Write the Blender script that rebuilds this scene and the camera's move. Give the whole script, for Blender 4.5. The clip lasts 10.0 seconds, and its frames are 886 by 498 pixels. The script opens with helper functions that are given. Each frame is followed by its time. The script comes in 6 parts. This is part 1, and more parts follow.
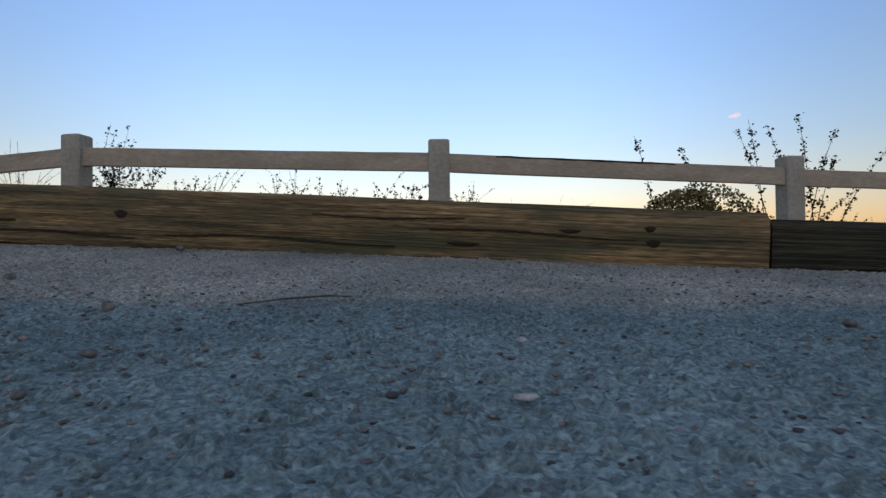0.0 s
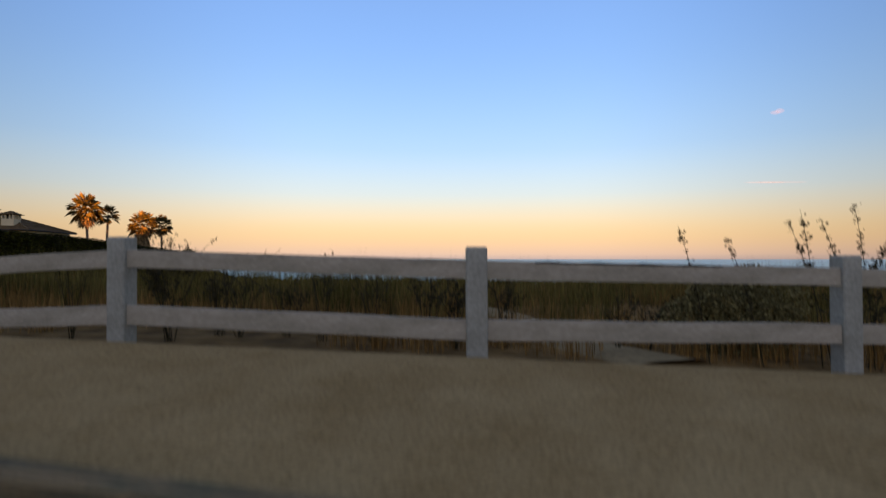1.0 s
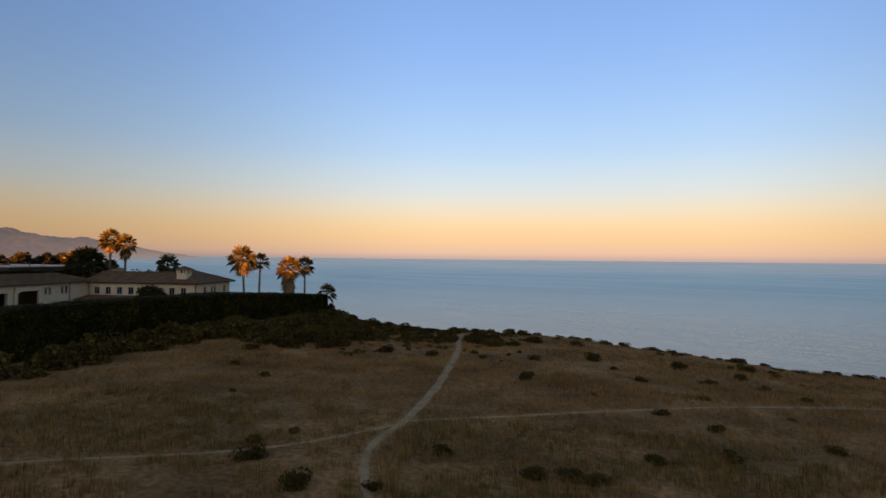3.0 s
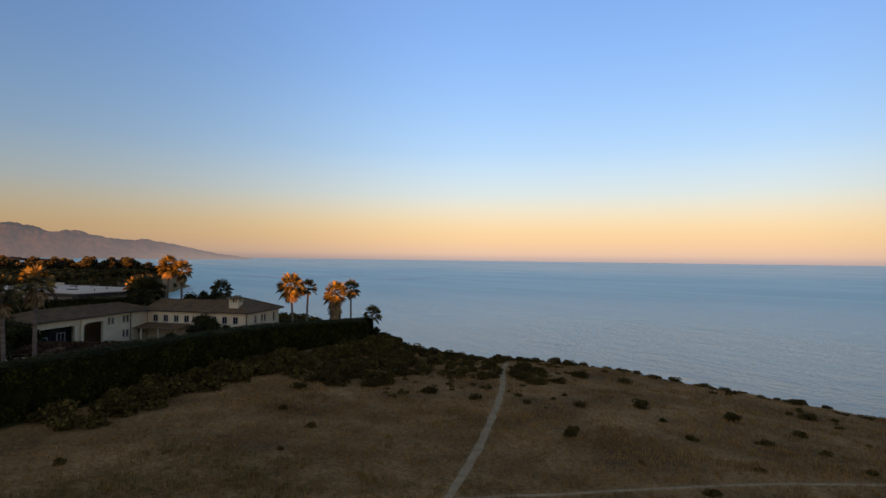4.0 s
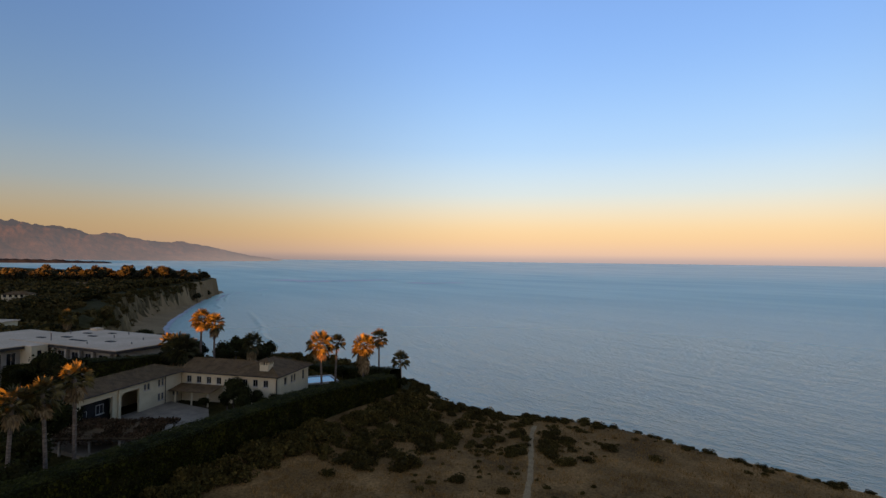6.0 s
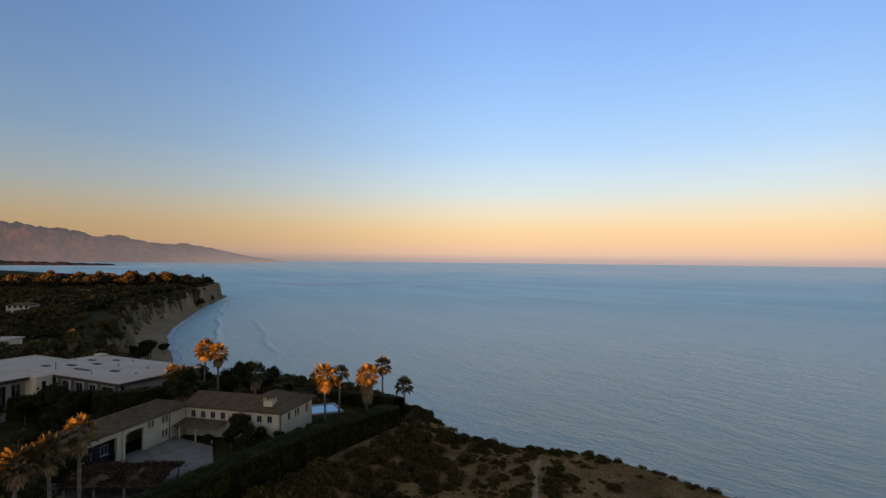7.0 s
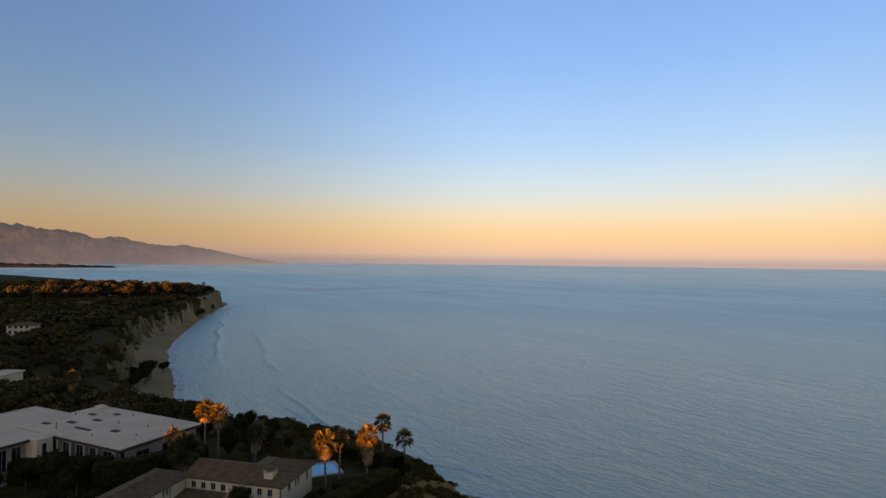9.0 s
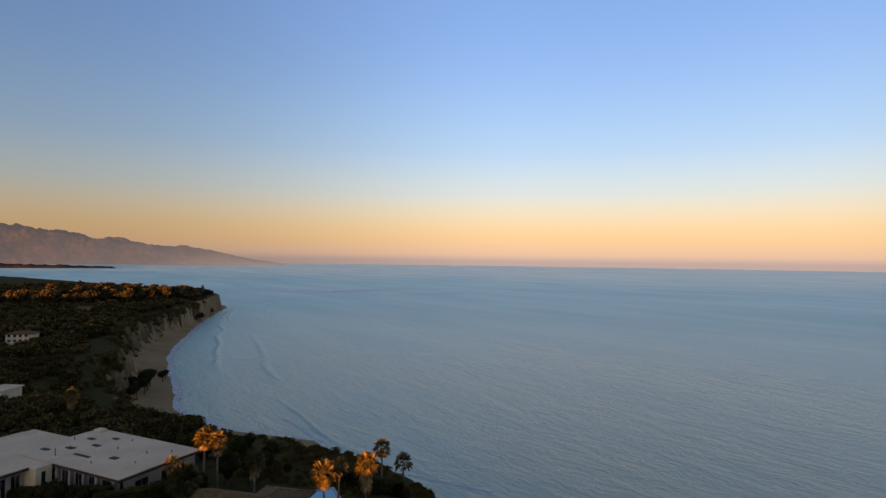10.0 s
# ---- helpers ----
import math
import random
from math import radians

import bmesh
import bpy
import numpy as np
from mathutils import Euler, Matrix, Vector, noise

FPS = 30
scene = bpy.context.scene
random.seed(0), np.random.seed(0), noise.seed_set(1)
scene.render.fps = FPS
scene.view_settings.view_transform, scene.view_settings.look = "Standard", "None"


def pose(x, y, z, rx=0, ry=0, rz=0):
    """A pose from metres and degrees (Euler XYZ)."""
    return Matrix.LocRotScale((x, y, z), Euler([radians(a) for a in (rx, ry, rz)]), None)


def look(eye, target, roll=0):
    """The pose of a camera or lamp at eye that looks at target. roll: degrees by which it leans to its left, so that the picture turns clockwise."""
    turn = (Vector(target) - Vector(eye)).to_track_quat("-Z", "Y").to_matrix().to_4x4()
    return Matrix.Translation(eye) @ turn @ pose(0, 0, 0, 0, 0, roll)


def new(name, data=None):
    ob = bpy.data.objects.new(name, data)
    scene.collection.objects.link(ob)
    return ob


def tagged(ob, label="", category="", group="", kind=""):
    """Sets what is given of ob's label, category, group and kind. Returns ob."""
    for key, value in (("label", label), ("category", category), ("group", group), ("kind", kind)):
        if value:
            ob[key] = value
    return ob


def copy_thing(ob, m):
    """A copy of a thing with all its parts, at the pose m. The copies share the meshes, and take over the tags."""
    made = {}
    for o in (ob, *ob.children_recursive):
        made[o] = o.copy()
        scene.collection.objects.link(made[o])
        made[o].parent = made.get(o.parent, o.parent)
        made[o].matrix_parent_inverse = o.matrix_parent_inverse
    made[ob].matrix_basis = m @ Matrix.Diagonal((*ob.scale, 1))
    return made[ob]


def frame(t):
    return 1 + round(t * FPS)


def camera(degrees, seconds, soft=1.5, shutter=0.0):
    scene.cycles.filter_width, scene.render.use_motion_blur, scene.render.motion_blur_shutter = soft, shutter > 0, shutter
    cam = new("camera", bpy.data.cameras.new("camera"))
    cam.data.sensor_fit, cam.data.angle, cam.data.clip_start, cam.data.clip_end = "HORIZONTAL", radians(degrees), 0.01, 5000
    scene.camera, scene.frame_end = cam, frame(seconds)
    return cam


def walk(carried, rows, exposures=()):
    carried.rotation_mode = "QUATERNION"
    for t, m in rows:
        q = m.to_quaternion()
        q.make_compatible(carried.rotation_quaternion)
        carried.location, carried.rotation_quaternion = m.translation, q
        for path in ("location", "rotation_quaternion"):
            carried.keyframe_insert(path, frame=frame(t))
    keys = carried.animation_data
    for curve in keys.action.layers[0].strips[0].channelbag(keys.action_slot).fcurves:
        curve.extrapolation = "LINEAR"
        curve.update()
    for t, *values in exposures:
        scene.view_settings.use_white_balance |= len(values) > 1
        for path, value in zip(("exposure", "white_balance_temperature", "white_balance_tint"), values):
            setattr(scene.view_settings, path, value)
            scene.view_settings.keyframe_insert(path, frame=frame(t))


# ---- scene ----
cam = camera(77.4, 10.0, soft=1.4, shutter=0.4)
PATH = [
    (0.0, pose(0.000, 0.000, 0.145, 91.311, 0.259, -0.000)),
    (0.5, pose(-0.001, 0.019, 0.267, 91.283, 0.148, 1.860)),
    (0.8, pose(-0.022, 0.016, 0.660, 91.249, 0.039, 2.724)),
    (1.0, pose(-0.048, 0.041, 1.116, 91.213, -0.067, 3.283)),
    (1.2, pose(-0.086, 0.058, 1.753, 91.169, -0.199, 3.968)),
    (1.4, pose(-0.133, 0.060, 2.600, 91.120, -0.301, 4.620)),
    (1.5, pose(-0.151, 0.060, 3.050, 91.101, -0.343, 5.270)),
    (2.0, pose(-0.175, 0.062, 5.122, 91.133, -0.483, 9.098)),
    (2.5, pose(-0.155, 0.035, 7.453, 91.106, -0.566, 12.996)),
    (4.0, pose(0.051, -0.018, 14.925, 91.170, -0.755, 20.910)),
    (4.5, pose(0.099, -0.039, 17.613, 91.119, -0.769, 22.516)),
    (5.0, pose(0.118, -0.040, 20.350, 91.113, -0.742, 23.202)),
    (5.5, pose(0.120, -0.026, 23.157, 91.120, -0.730, 23.573)),
    (7.0, pose(-0.070, -0.128, 32.089, 91.198, -0.590, 24.134)),
    (7.5, pose(-0.080, -0.191, 35.342, 91.215, -0.600, 24.219)),
    (8.0, pose(-0.077, -0.269, 38.655, 91.219, -0.623, 24.221)),
    (8.5, pose(-0.072, -0.367, 41.773, 91.234, -0.636, 24.196)),
    (9.0, pose(-0.072, -0.478, 44.805, 91.241, -0.663, 24.171)),
    (9.5, pose(-0.065, -0.590, 47.718, 91.251, -0.702, 24.147)),
    (10.0, pose(-0.049, -0.701, 50.633, 91.261, -0.767, 24.109)),
]
walk(cam, PATH, exposures=[
    (0.0, 0.45, 7000, 10), (0.5, 0.37, 6850, 10), (0.8, 0.25, 6600, 10), (1.4, 0.12, 6250, 8), (2.0, 0.08, 6600, 11), (2.5, 0.08, 6850, 13),
    (4.0, 0.08, 6400, 9), (5.5, 0.08, 6400, 9), (7.5, 0.08, 6500, 10), (9.0, 0.08, 6700, 11), (10.0, 0.08, 6850, 12)])

# ---- sky and sun ----
SUN_EL, SUN_DRIFT = 1.0, -0.17          # elevation in degrees; sideways run per metre of the light's way
world = bpy.data.worlds.new("dusk_sky")
scene.world = world
world.use_nodes = True
wn, wl = world.node_tree.nodes, world.node_tree.links
wn.clear()
w_out = wn.new("ShaderNodeOutputWorld")
w_bg = wn.new("ShaderNodeBackground")
w_sky = wn.new("ShaderNodeTexSky")
w_sky.sky_type = 'NISHITA'
w_sky.sun_disc = False
w_sky.sun_elevation, w_sky.sun_rotation = radians(SUN_EL), radians(180 - 7)
w_tc = wn.new("ShaderNodeTexCoord")
w_sep = wn.new("ShaderNodeSeparateXYZ")
w_ramp = wn.new("ShaderNodeValToRGB")
w_ramp.color_ramp.interpolation = 'B_SPLINE'
stops = [(0.0, (0.44, 0.35, 0.34)), (0.012, (0.80, 0.53, 0.39)), (0.040, (0.93, 0.605, 0.295)), (0.075, (0.895, 0.705, 0.445)),
         (0.118, (0.69, 0.765, 0.75)), (0.195, (0.425, 0.65, 0.93)), (0.32, (0.270, 0.48, 0.89)), (0.45, (0.20, 0.38, 0.80)),
         (0.62, (0.21, 0.30, 0.50)), (1.0, (0.13, 0.13, 0.145))]
el = w_ramp.color_ramp.elements
el[0].position, el[0].color = stops[0][0], (*stops[0][1], 1)
el[1].position, el[1].color = stops[-1][0], (*stops[-1][1], 1)
for p, c in stops[1:-1]:
    e = el.new(p)
    e.color = (*c, 1)
w_mix = wn.new("ShaderNodeMix")
w_mix.data_type = 'RGBA'
w_mix.blend_type = 'ADD'
w_mix.inputs[0].default_value = 0.015
wl.new(w_tc.outputs["Generated"], w_sep.inputs[0])
wl.new(w_sep.outputs["Z"], w_ramp.inputs[0])
wl.new(w_ramp.outputs[0], w_mix.inputs[6])
wl.new(w_sky.outputs[0], w_mix.inputs[7])
# the sunset's glow stands behind, and the sky dims away from it to both sides
w_glow = wn.new("ShaderNodeMapRange")
w_glow.interpolation_type = 'SMOOTHSTEP'
w_glow.inputs["From Min"].default_value, w_glow.inputs["From Max"].default_value = 0.15, -0.95
wl.new(w_sep.outputs["Y"], w_glow.inputs[0])
w_low = wn.new("ShaderNodeMapRange")
w_low.interpolation_type = 'SMOOTHSTEP'
w_low.inputs["From Min"].default_value, w_low.inputs["From Max"].default_value = 0.75, 0.0
wl.new(w_sep.outputs["Z"], w_low.inputs[0])
w_mul = wn.new("ShaderNodeMath")
w_mul.operation = 'MULTIPLY'
wl.new(w_glow.outputs[0], w_mul.inputs[0])
wl.new(w_low.outputs[0], w_mul.inputs[1])
w_add = wn.new("ShaderNodeMix")
w_add.data_type, w_add.blend_type = 'RGBA', 'ADD'
w_add.inputs[7].default_value = (0.66, 0.42, 0.23, 1)
wl.new(w_mul.outputs[0], w_add.inputs[0])
wl.new(w_mix.outputs[2], w_add.inputs[6])
w_dim = wn.new("ShaderNodeMapRange")
w_dim.interpolation_type = 'SMOOTHSTEP'
w_dim.inputs["From Min"].default_value, w_dim.inputs["From Max"].default_value = -0.25, -0.95
w_dim.inputs["To Min"].default_value, w_dim.inputs["To Max"].default_value = 1.0, 0.48
wl.new(w_sep.outputs["X"], w_dim.inputs[0])
w_sc = wn.new("ShaderNodeVectorMath")
w_sc.operation = 'SCALE'
wl.new(w_add.outputs[2], w_sc.inputs[0])
wl.new(w_dim.outputs[0], w_sc.inputs["Scale"])
w_east = wn.new("ShaderNodeMapRange")
w_east.interpolation_type = 'SMOOTHSTEP'
w_east.inputs["From Min"].default_value, w_east.inputs["From Max"].default_value = 0.15, 0.75
w_east.inputs["To Min"].default_value, w_east.inputs["To Max"].default_value = 1.0, 0.58
wl.new(w_sep.outputs["X"], w_east.inputs[0])
w_sc2 = wn.new("ShaderNodeVectorMath")
w_sc2.operation = 'SCALE'
wl.new(w_sc.outputs[0], w_sc2.inputs[0])
wl.new(w_east.outputs[0], w_sc2.inputs["Scale"])
wl.new(w_sc2.outputs[0], w_bg.inputs[0])
w_bg.inputs[1].default_value = 1.0
wl.new(w_bg.outputs[0], w_out.inputs[0])

sun = new("sun", bpy.data.lights.new("sun", 'SUN'))
sun.data.energy, sun.data.angle, sun.data.color = 15.0, radians(0.5), (1.0, 0.345, 0.065)
sun.matrix_world = look((0, 0, 0), (SUN_DRIFT, 1, -math.tan(radians(SUN_EL))))


# ---- materials ----
def mat(name, c1, c2, scale=2.0, rough=0.85, bump=0.3, bscale=30.0, bdist=0.02, fine=0.35, rand=0.0, island=0.0, stretch=(1, 1, 1), metal=0.0, spec=0.3, warp=0.0):
    """Two colours mixed by a large noise, darkened by a fine one, with relief; rand and island vary the value from piece to piece."""
    m = bpy.data.materials.new(name)
    m.use_nodes = True
    n, l = m.node_tree.nodes, m.node_tree.links
    b = n["Principled BSDF"]
    tc = n.new("ShaderNodeTexCoord")
    mp = n.new("ShaderNodeMapping")
    mp.inputs["Scale"].default_value = stretch
    l.new(tc.outputs["Object"], mp.inputs[0])
    big = n.new("ShaderNodeTexNoise")
    big.inputs["Scale"].default_value, big.inputs["Detail"].default_value, big.inputs["Roughness"].default_value = scale, 6, 0.6
    big.inputs["Distortion"].default_value = warp
    l.new(mp.outputs[0], big.inputs["Vector"])
    cr = n.new("ShaderNodeValToRGB")
    cr.color_ramp.elements[0].position, cr.color_ramp.elements[0].color = 0.36, (*c1, 1)
    cr.color_ramp.elements[1].position, cr.color_ramp.elements[1].color = 0.64, (*c2, 1)
    l.new(big.outputs["Fac"], cr.inputs[0])
    small = n.new("ShaderNodeTexNoise")
    small.inputs["Scale"].default_value, small.inputs["Detail"].default_value = bscale, 4
    l.new(mp.outputs[0], small.inputs["Vector"])
    mr = n.new("ShaderNodeMapRange")
    mr.inputs["From Min"].default_value, mr.inputs["From Max"].default_value = 0.3, 0.7
    mr.inputs["To Min"].default_value, mr.inputs["To Max"].default_value = 1 - fine, 1 + fine * 0.5
    l.new(small.outputs["Fac"], mr.inputs[0])
    value = mr.outputs[0]
    for amount, node, out in ((rand, "ShaderNodeObjectInfo", "Random"), (island, "ShaderNodeNewGeometry", "Random Per Island")):
        if amount:
            src = n.new(node)
            r2 = n.new("ShaderNodeMapRange")
            r2.inputs["To Min"].default_value, r2.inputs["To Max"].default_value = 1 - amount, 1 + amount
            l.new(src.outputs[out], r2.inputs[0])
            mu = n.new("ShaderNodeMath")
            mu.operation = 'MULTIPLY'
            l.new(value, mu.inputs[0])
            l.new(r2.outputs[0], mu.inputs[1])
            value = mu.outputs[0]
    mx = n.new("ShaderNodeVectorMath")
    mx.operation = 'SCALE'
    l.new(cr.outputs[0], mx.inputs[0])
    l.new(value, mx.inputs["Scale"])
    l.new(mx.outputs[0], b.inputs["Base Color"])
    b.inputs["Roughness"].default_value, b.inputs["Metallic"].default_value = rough, metal
    b.inputs["Specular IOR Level"].default_value = spec
    if bump:
        bp = n.new("ShaderNodeBump")
        bp.inputs["Strength"].default_value, bp.inputs["Distance"].default_value = bump, bdist
        l.new(small.outputs["Fac"], bp.inputs["Height"])
        l.new(bp.outputs[0], b.inputs["Normal"])
    return m


M_ASPHALT = mat("asphalt", (0.120, 0.178, 0.180), (0.220, 0.295, 0.290), 3, 0.8, 0.8, 260, 0.004, 0.5)
an, al = M_ASPHALT.node_tree.nodes, M_ASPHALT.node_tree.links
a_vor = an.new("ShaderNodeTexVoronoi")            # chips of aggregate
a_vor.inputs["Scale"].default_value = 190
a_tc = [q for q in an if q.type == 'TEX_COORD'][0]
al.new(a_tc.outputs["Object"], a_vor.inputs["Vector"])
a_hsv = an.new("ShaderNodeMapRange")
a_hsv.inputs["To Min"].default_value, a_hsv.inputs["To Max"].default_value = 0.70, 1.45
a_sep = an.new("ShaderNodeSeparateColor")
al.new(a_vor.outputs["Color"], a_sep.inputs[0])
al.new(a_sep.outputs[0], a_hsv.inputs[0])
a_sc = an.new("ShaderNodeVectorMath")
a_sc.operation = 'SCALE'
a_bsdf = an["Principled BSDF"]
al.new(a_bsdf.inputs["Base Color"].links[0].from_socket, a_sc.inputs[0])
al.new(a_hsv.outputs[0], a_sc.inputs["Scale"])
a_xyz = an.new("ShaderNodeSeparateXYZ")      # browner tint beyond a wavering line towards the timbers
al.new(a_tc.outputs["Object"], a_xyz.inputs[0])
a_n2 = an.new("ShaderNodeTexNoise")
a_n2.inputs["Scale"].default_value, a_n2.inputs["Detail"].default_value = 5, 5
al.new(a_tc.outputs["Object"], a_n2.inputs["Vector"])
a_sum = an.new("ShaderNodeMath")
a_sum.operation = 'MULTIPLY_ADD'
a_sum.inputs[1].default_value = 0.35
al.new(a_n2.outputs["Fac"], a_sum.inputs[0])
al.new(a_xyz.outputs["Y"], a_sum.inputs[2])
a_brown = an.new("ShaderNodeMapRange")
a_brown.interpolation_type = 'SMOOTHSTEP'
a_brown.inputs["From Min"].default_value, a_brown.inputs["From Max"].default_value = 0.84, 1.02
al.new(a_sum.outputs[0], a_brown.inputs[0])
a_tint = an.new("ShaderNodeMix")
a_tint.data_type, a_tint.blend_type = 'RGBA', 'MULTIPLY'
a_tint.inputs[7].default_value = (1.7, 1.22, 1.05, 1)
al.new(a_brown.outputs[0], a_tint.inputs[0])
al.new(a_sc.outputs[0], a_tint.inputs[6])
al.new(a_tint.outputs[2], a_bsdf.inputs["Base Color"])
M_STONE = mat("pebble", (0.10, 0.10, 0.11), (0.24, 0.21, 0.18), 20, 0.8, 0.4, 120, 0.003, 0.4, island=0.6)
M_PALESTONE = mat("pale_stone", (0.34, 0.35, 0.34), (0.48, 0.48, 0.46), 30, 0.8, 0.4, 160, 0.002, 0.3)
M_TIMBER = mat("weathered_timber", (0.150, 0.122, 0.064), (0.46, 0.295, 0.132), 1.5, 0.85, 0.9, 26, 0.012, 0.6, rand=0.1, stretch=(0.8, 12, 12), warp=0.8)
M_TIMBER_DARK = mat("creosoted_timber", (0.036, 0.036, 0.022), (0.105, 0.082, 0.046), 1.6, 0.85, 0.9, 26, 0.012, 0.6, stretch=(0.8, 12, 12), warp=0.8)
def moss(m, colour, amount):
    """Greenish algae in soft patches over a timber's colour."""
    n, l = m.node_tree.nodes, m.node_tree.links
    b = n["Principled BSDF"]
    tc = [q for q in n if q.type == 'TEX_COORD'][0]
    mp = n.new("ShaderNodeMapping")
    mp.inputs["Scale"].default_value = (1, 1, 3)
    l.new(tc.outputs["Object"], mp.inputs[0])
    t = n.new("ShaderNodeTexNoise")
    t.inputs["Scale"].default_value, t.inputs["Detail"].default_value = 3.2, 6
    l.new(mp.outputs[0], t.inputs["Vector"])
    r = n.new("ShaderNodeMapRange")
    r.inputs["From Min"].default_value, r.inputs["From Max"].default_value, r.inputs["To Max"].default_value = 0.46, 0.62, amount
    l.new(t.outputs["Fac"], r.inputs[0])
    mx = n.new("ShaderNodeMix")
    mx.data_type = 'RGBA'
    mx.inputs[7].default_value = (*colour, 1)
    l.new(r.outputs[0], mx.inputs[0])
    l.new(b.inputs["Base Color"].links[0].from_socket, mx.inputs[6])
    l.new(mx.outputs[2], b.inputs["Base Color"])


def grain(m, deep):
    """Long dark growth lines and checks along a timber, cut into its relief."""
    n, l = m.node_tree.nodes, m.node_tree.links
    b = n["Principled BSDF"]
    tc = [q for q in n if q.type == 'TEX_COORD'][0]
    bump = [q for q in n if q.type == 'BUMP'][0]
    lines = None
    for sx, sz, lo, hi in ((1.1, 95, 0.36, 0.50), (2.2, 210, 0.34, 0.55)):
        mp = n.new("ShaderNodeMapping")
        mp.inputs["Scale"].default_value = (sx, sz * 0.5, sz)
        l.new(tc.outputs["Object"], mp.inputs[0])
        t = n.new("ShaderNodeTexNoise")
        t.inputs["Scale"].default_value, t.inputs["Detail"].default_value, t.inputs["Distortion"].default_value = 1.0, 3, 0.6
        l.new(mp.outputs[0], t.inputs["Vector"])
        r = n.new("ShaderNodeMapRange")
        r.inputs["From Min"].default_value, r.inputs["From Max"].default_value, r.inputs["To Min"].default_value = lo, hi, deep
        l.new(t.outputs["Fac"], r.inputs[0])
        if lines is None:
            lines = r.outputs[0]
        else:
            mu = n.new("ShaderNodeMath")
            mu.operation = 'MULTIPLY'
            l.new(lines, mu.inputs[0])
            l.new(r.outputs[0], mu.inputs[1])
            lines = mu.outputs[0]
    sc = n.new("ShaderNodeVectorMath")
    sc.operation = 'SCALE'
    l.new(b.inputs["Base Color"].links[0].from_socket, sc.inputs[0])
    l.new(lines, sc.inputs["Scale"])
    l.new(sc.outputs[0], b.inputs["Base Color"])
    l.new(lines, bump.inputs["Height"])


moss(M_TIMBER, (0.115, 0.112, 0.055), 0.8)
moss(M_TIMBER_DARK, (0.060, 0.066, 0.034), 0.6)
grain(M_TIMBER, 0.66)
grain(M_TIMBER_DARK, 0.45)
M_CRACK = mat("timber_crack", (0.022, 0.018, 0.011), (0.04, 0.032, 0.018), 8, 0.95, 0.3, 60)
M_FENCE = mat("fence_paint", (0.30, 0.262, 0.195), (0.41, 0.355, 0.275), 1.6, 0.75, 0.2, 22, 0.005, 0.2, stretch=(1, 3, 3))
M_POST = mat("post_paint", (0.28, 0.27, 0.225), (0.38, 0.365, 0.31), 3, 0.75, 0.2, 30, 0.005, 0.2)
M_DIRT = mat("packed_dirt", (0.33, 0.21, 0.088), (0.42, 0.28, 0.128), 1.5, 0.95, 0.5, 40, 0.02, 0.35, spec=0.04)
M_FIELD = mat("dry_field", (0.132, 0.078, 0.029), (0.320, 0.184, 0.068), 0.11, 0.95, 0.8, 3.0, 0.15, 0.5, spec=0.04)
M_CLIFF = mat("eroded_cliff", (0.058, 0.046, 0.022), (0.225, 0.165, 0.084), 0.06, 0.95, 0.8, 0.5, 1.0, 0.45, stretch=(1, 1, 0.35), spec=0.04)
M_SAND = mat("beach_sand", (0.22, 0.152, 0.078), (0.31, 0.222, 0.118), 0.02, 0.9, 0.2, 2.0, 0.1, 0.15, spec=0.04)
M_LAWN = mat("garden_ground", (0.030, 0.027, 0.007), (0.062, 0.052, 0.016), 0.2, 0.95, 0.6, 4.0, 0.1, 0.5, spec=0.04)
M_PATH = mat("worn_path", (0.270, 0.190, 0.098), (0.37, 0.268, 0.142), 0.8, 0.95, 0.5, 12, 0.03, 0.3, spec=0.04)
M_GRASS = mat("dry_grass", (0.200, 0.113, 0.034), (0.352, 0.200, 0.065), 0.15, 0.9, 0, 4, 0, 0.3, island=0.45, spec=0.04)
M_WEED = mat("dry_weed", (0.035, 0.03, 0.016), (0.08, 0.065, 0.035), 4, 0.9, 0, 20, 0, 0.3, island=0.3, spec=0.04)
M_GREENGRASS = mat("green_tall_grass", (0.092, 0.078, 0.020), (0.170, 0.132, 0.038), 0.5, 0.9, 0, 4, 0, 0.3, island=0.4, spec=0.04)
# solid brown lumps inside each scrub bush
M_SCRUBCORE = mat("scrub_core", (0.036, 0.028, 0.009), (0.06, 0.045, 0.016), 2, 0.95, 0.5, 8, 0.1, 0.4, spec=0.04)
M_SCRUB = mat("coastal_scrub_leaf", (0.042, 0.033, 0.008), (0.105, 0.074, 0.020), 0.6, 0.85, 0, 6, 0, 0.3, rand=0.3, island=0.4, spec=0.04)
M_HEDGE = mat("hedge_leaf", (0.016, 0.019, 0.002), (0.054, 0.052, 0.007), 0.5, 0.7, 0, 6, 0, 0.3, island=0.45, spec=0.04)
M_TREE = mat("tree_leaf", (0.016, 0.019, 0.005), (0.046, 0.046, 0.013), 0.3, 0.75, 0, 6, 0, 0.3, rand=0.3, island=0.4, spec=0.04)
M_WOODS = mat("woods_leaf", (0.052, 0.042, 0.012), (0.130, 0.092, 0.030), 0.02, 0.8, 0, 0.4, 0, 0.4, island=0.25, spec=0.04)
# near-black solid cores paint the shade inside crowns, hedges and woods
M_CORE = mat("inner_foliage_shade", (0.014, 0.0135, 0.004), (0.028, 0.025, 0.008), 1, 0.95, 0.6, 3, 0.2, 0.4, spec=0.04)
M_BARK = mat("bark", (0.06, 0.045, 0.03), (0.13, 0.10, 0.075), 2, 0.95, 0.7, 14, 0.03, 0.4)
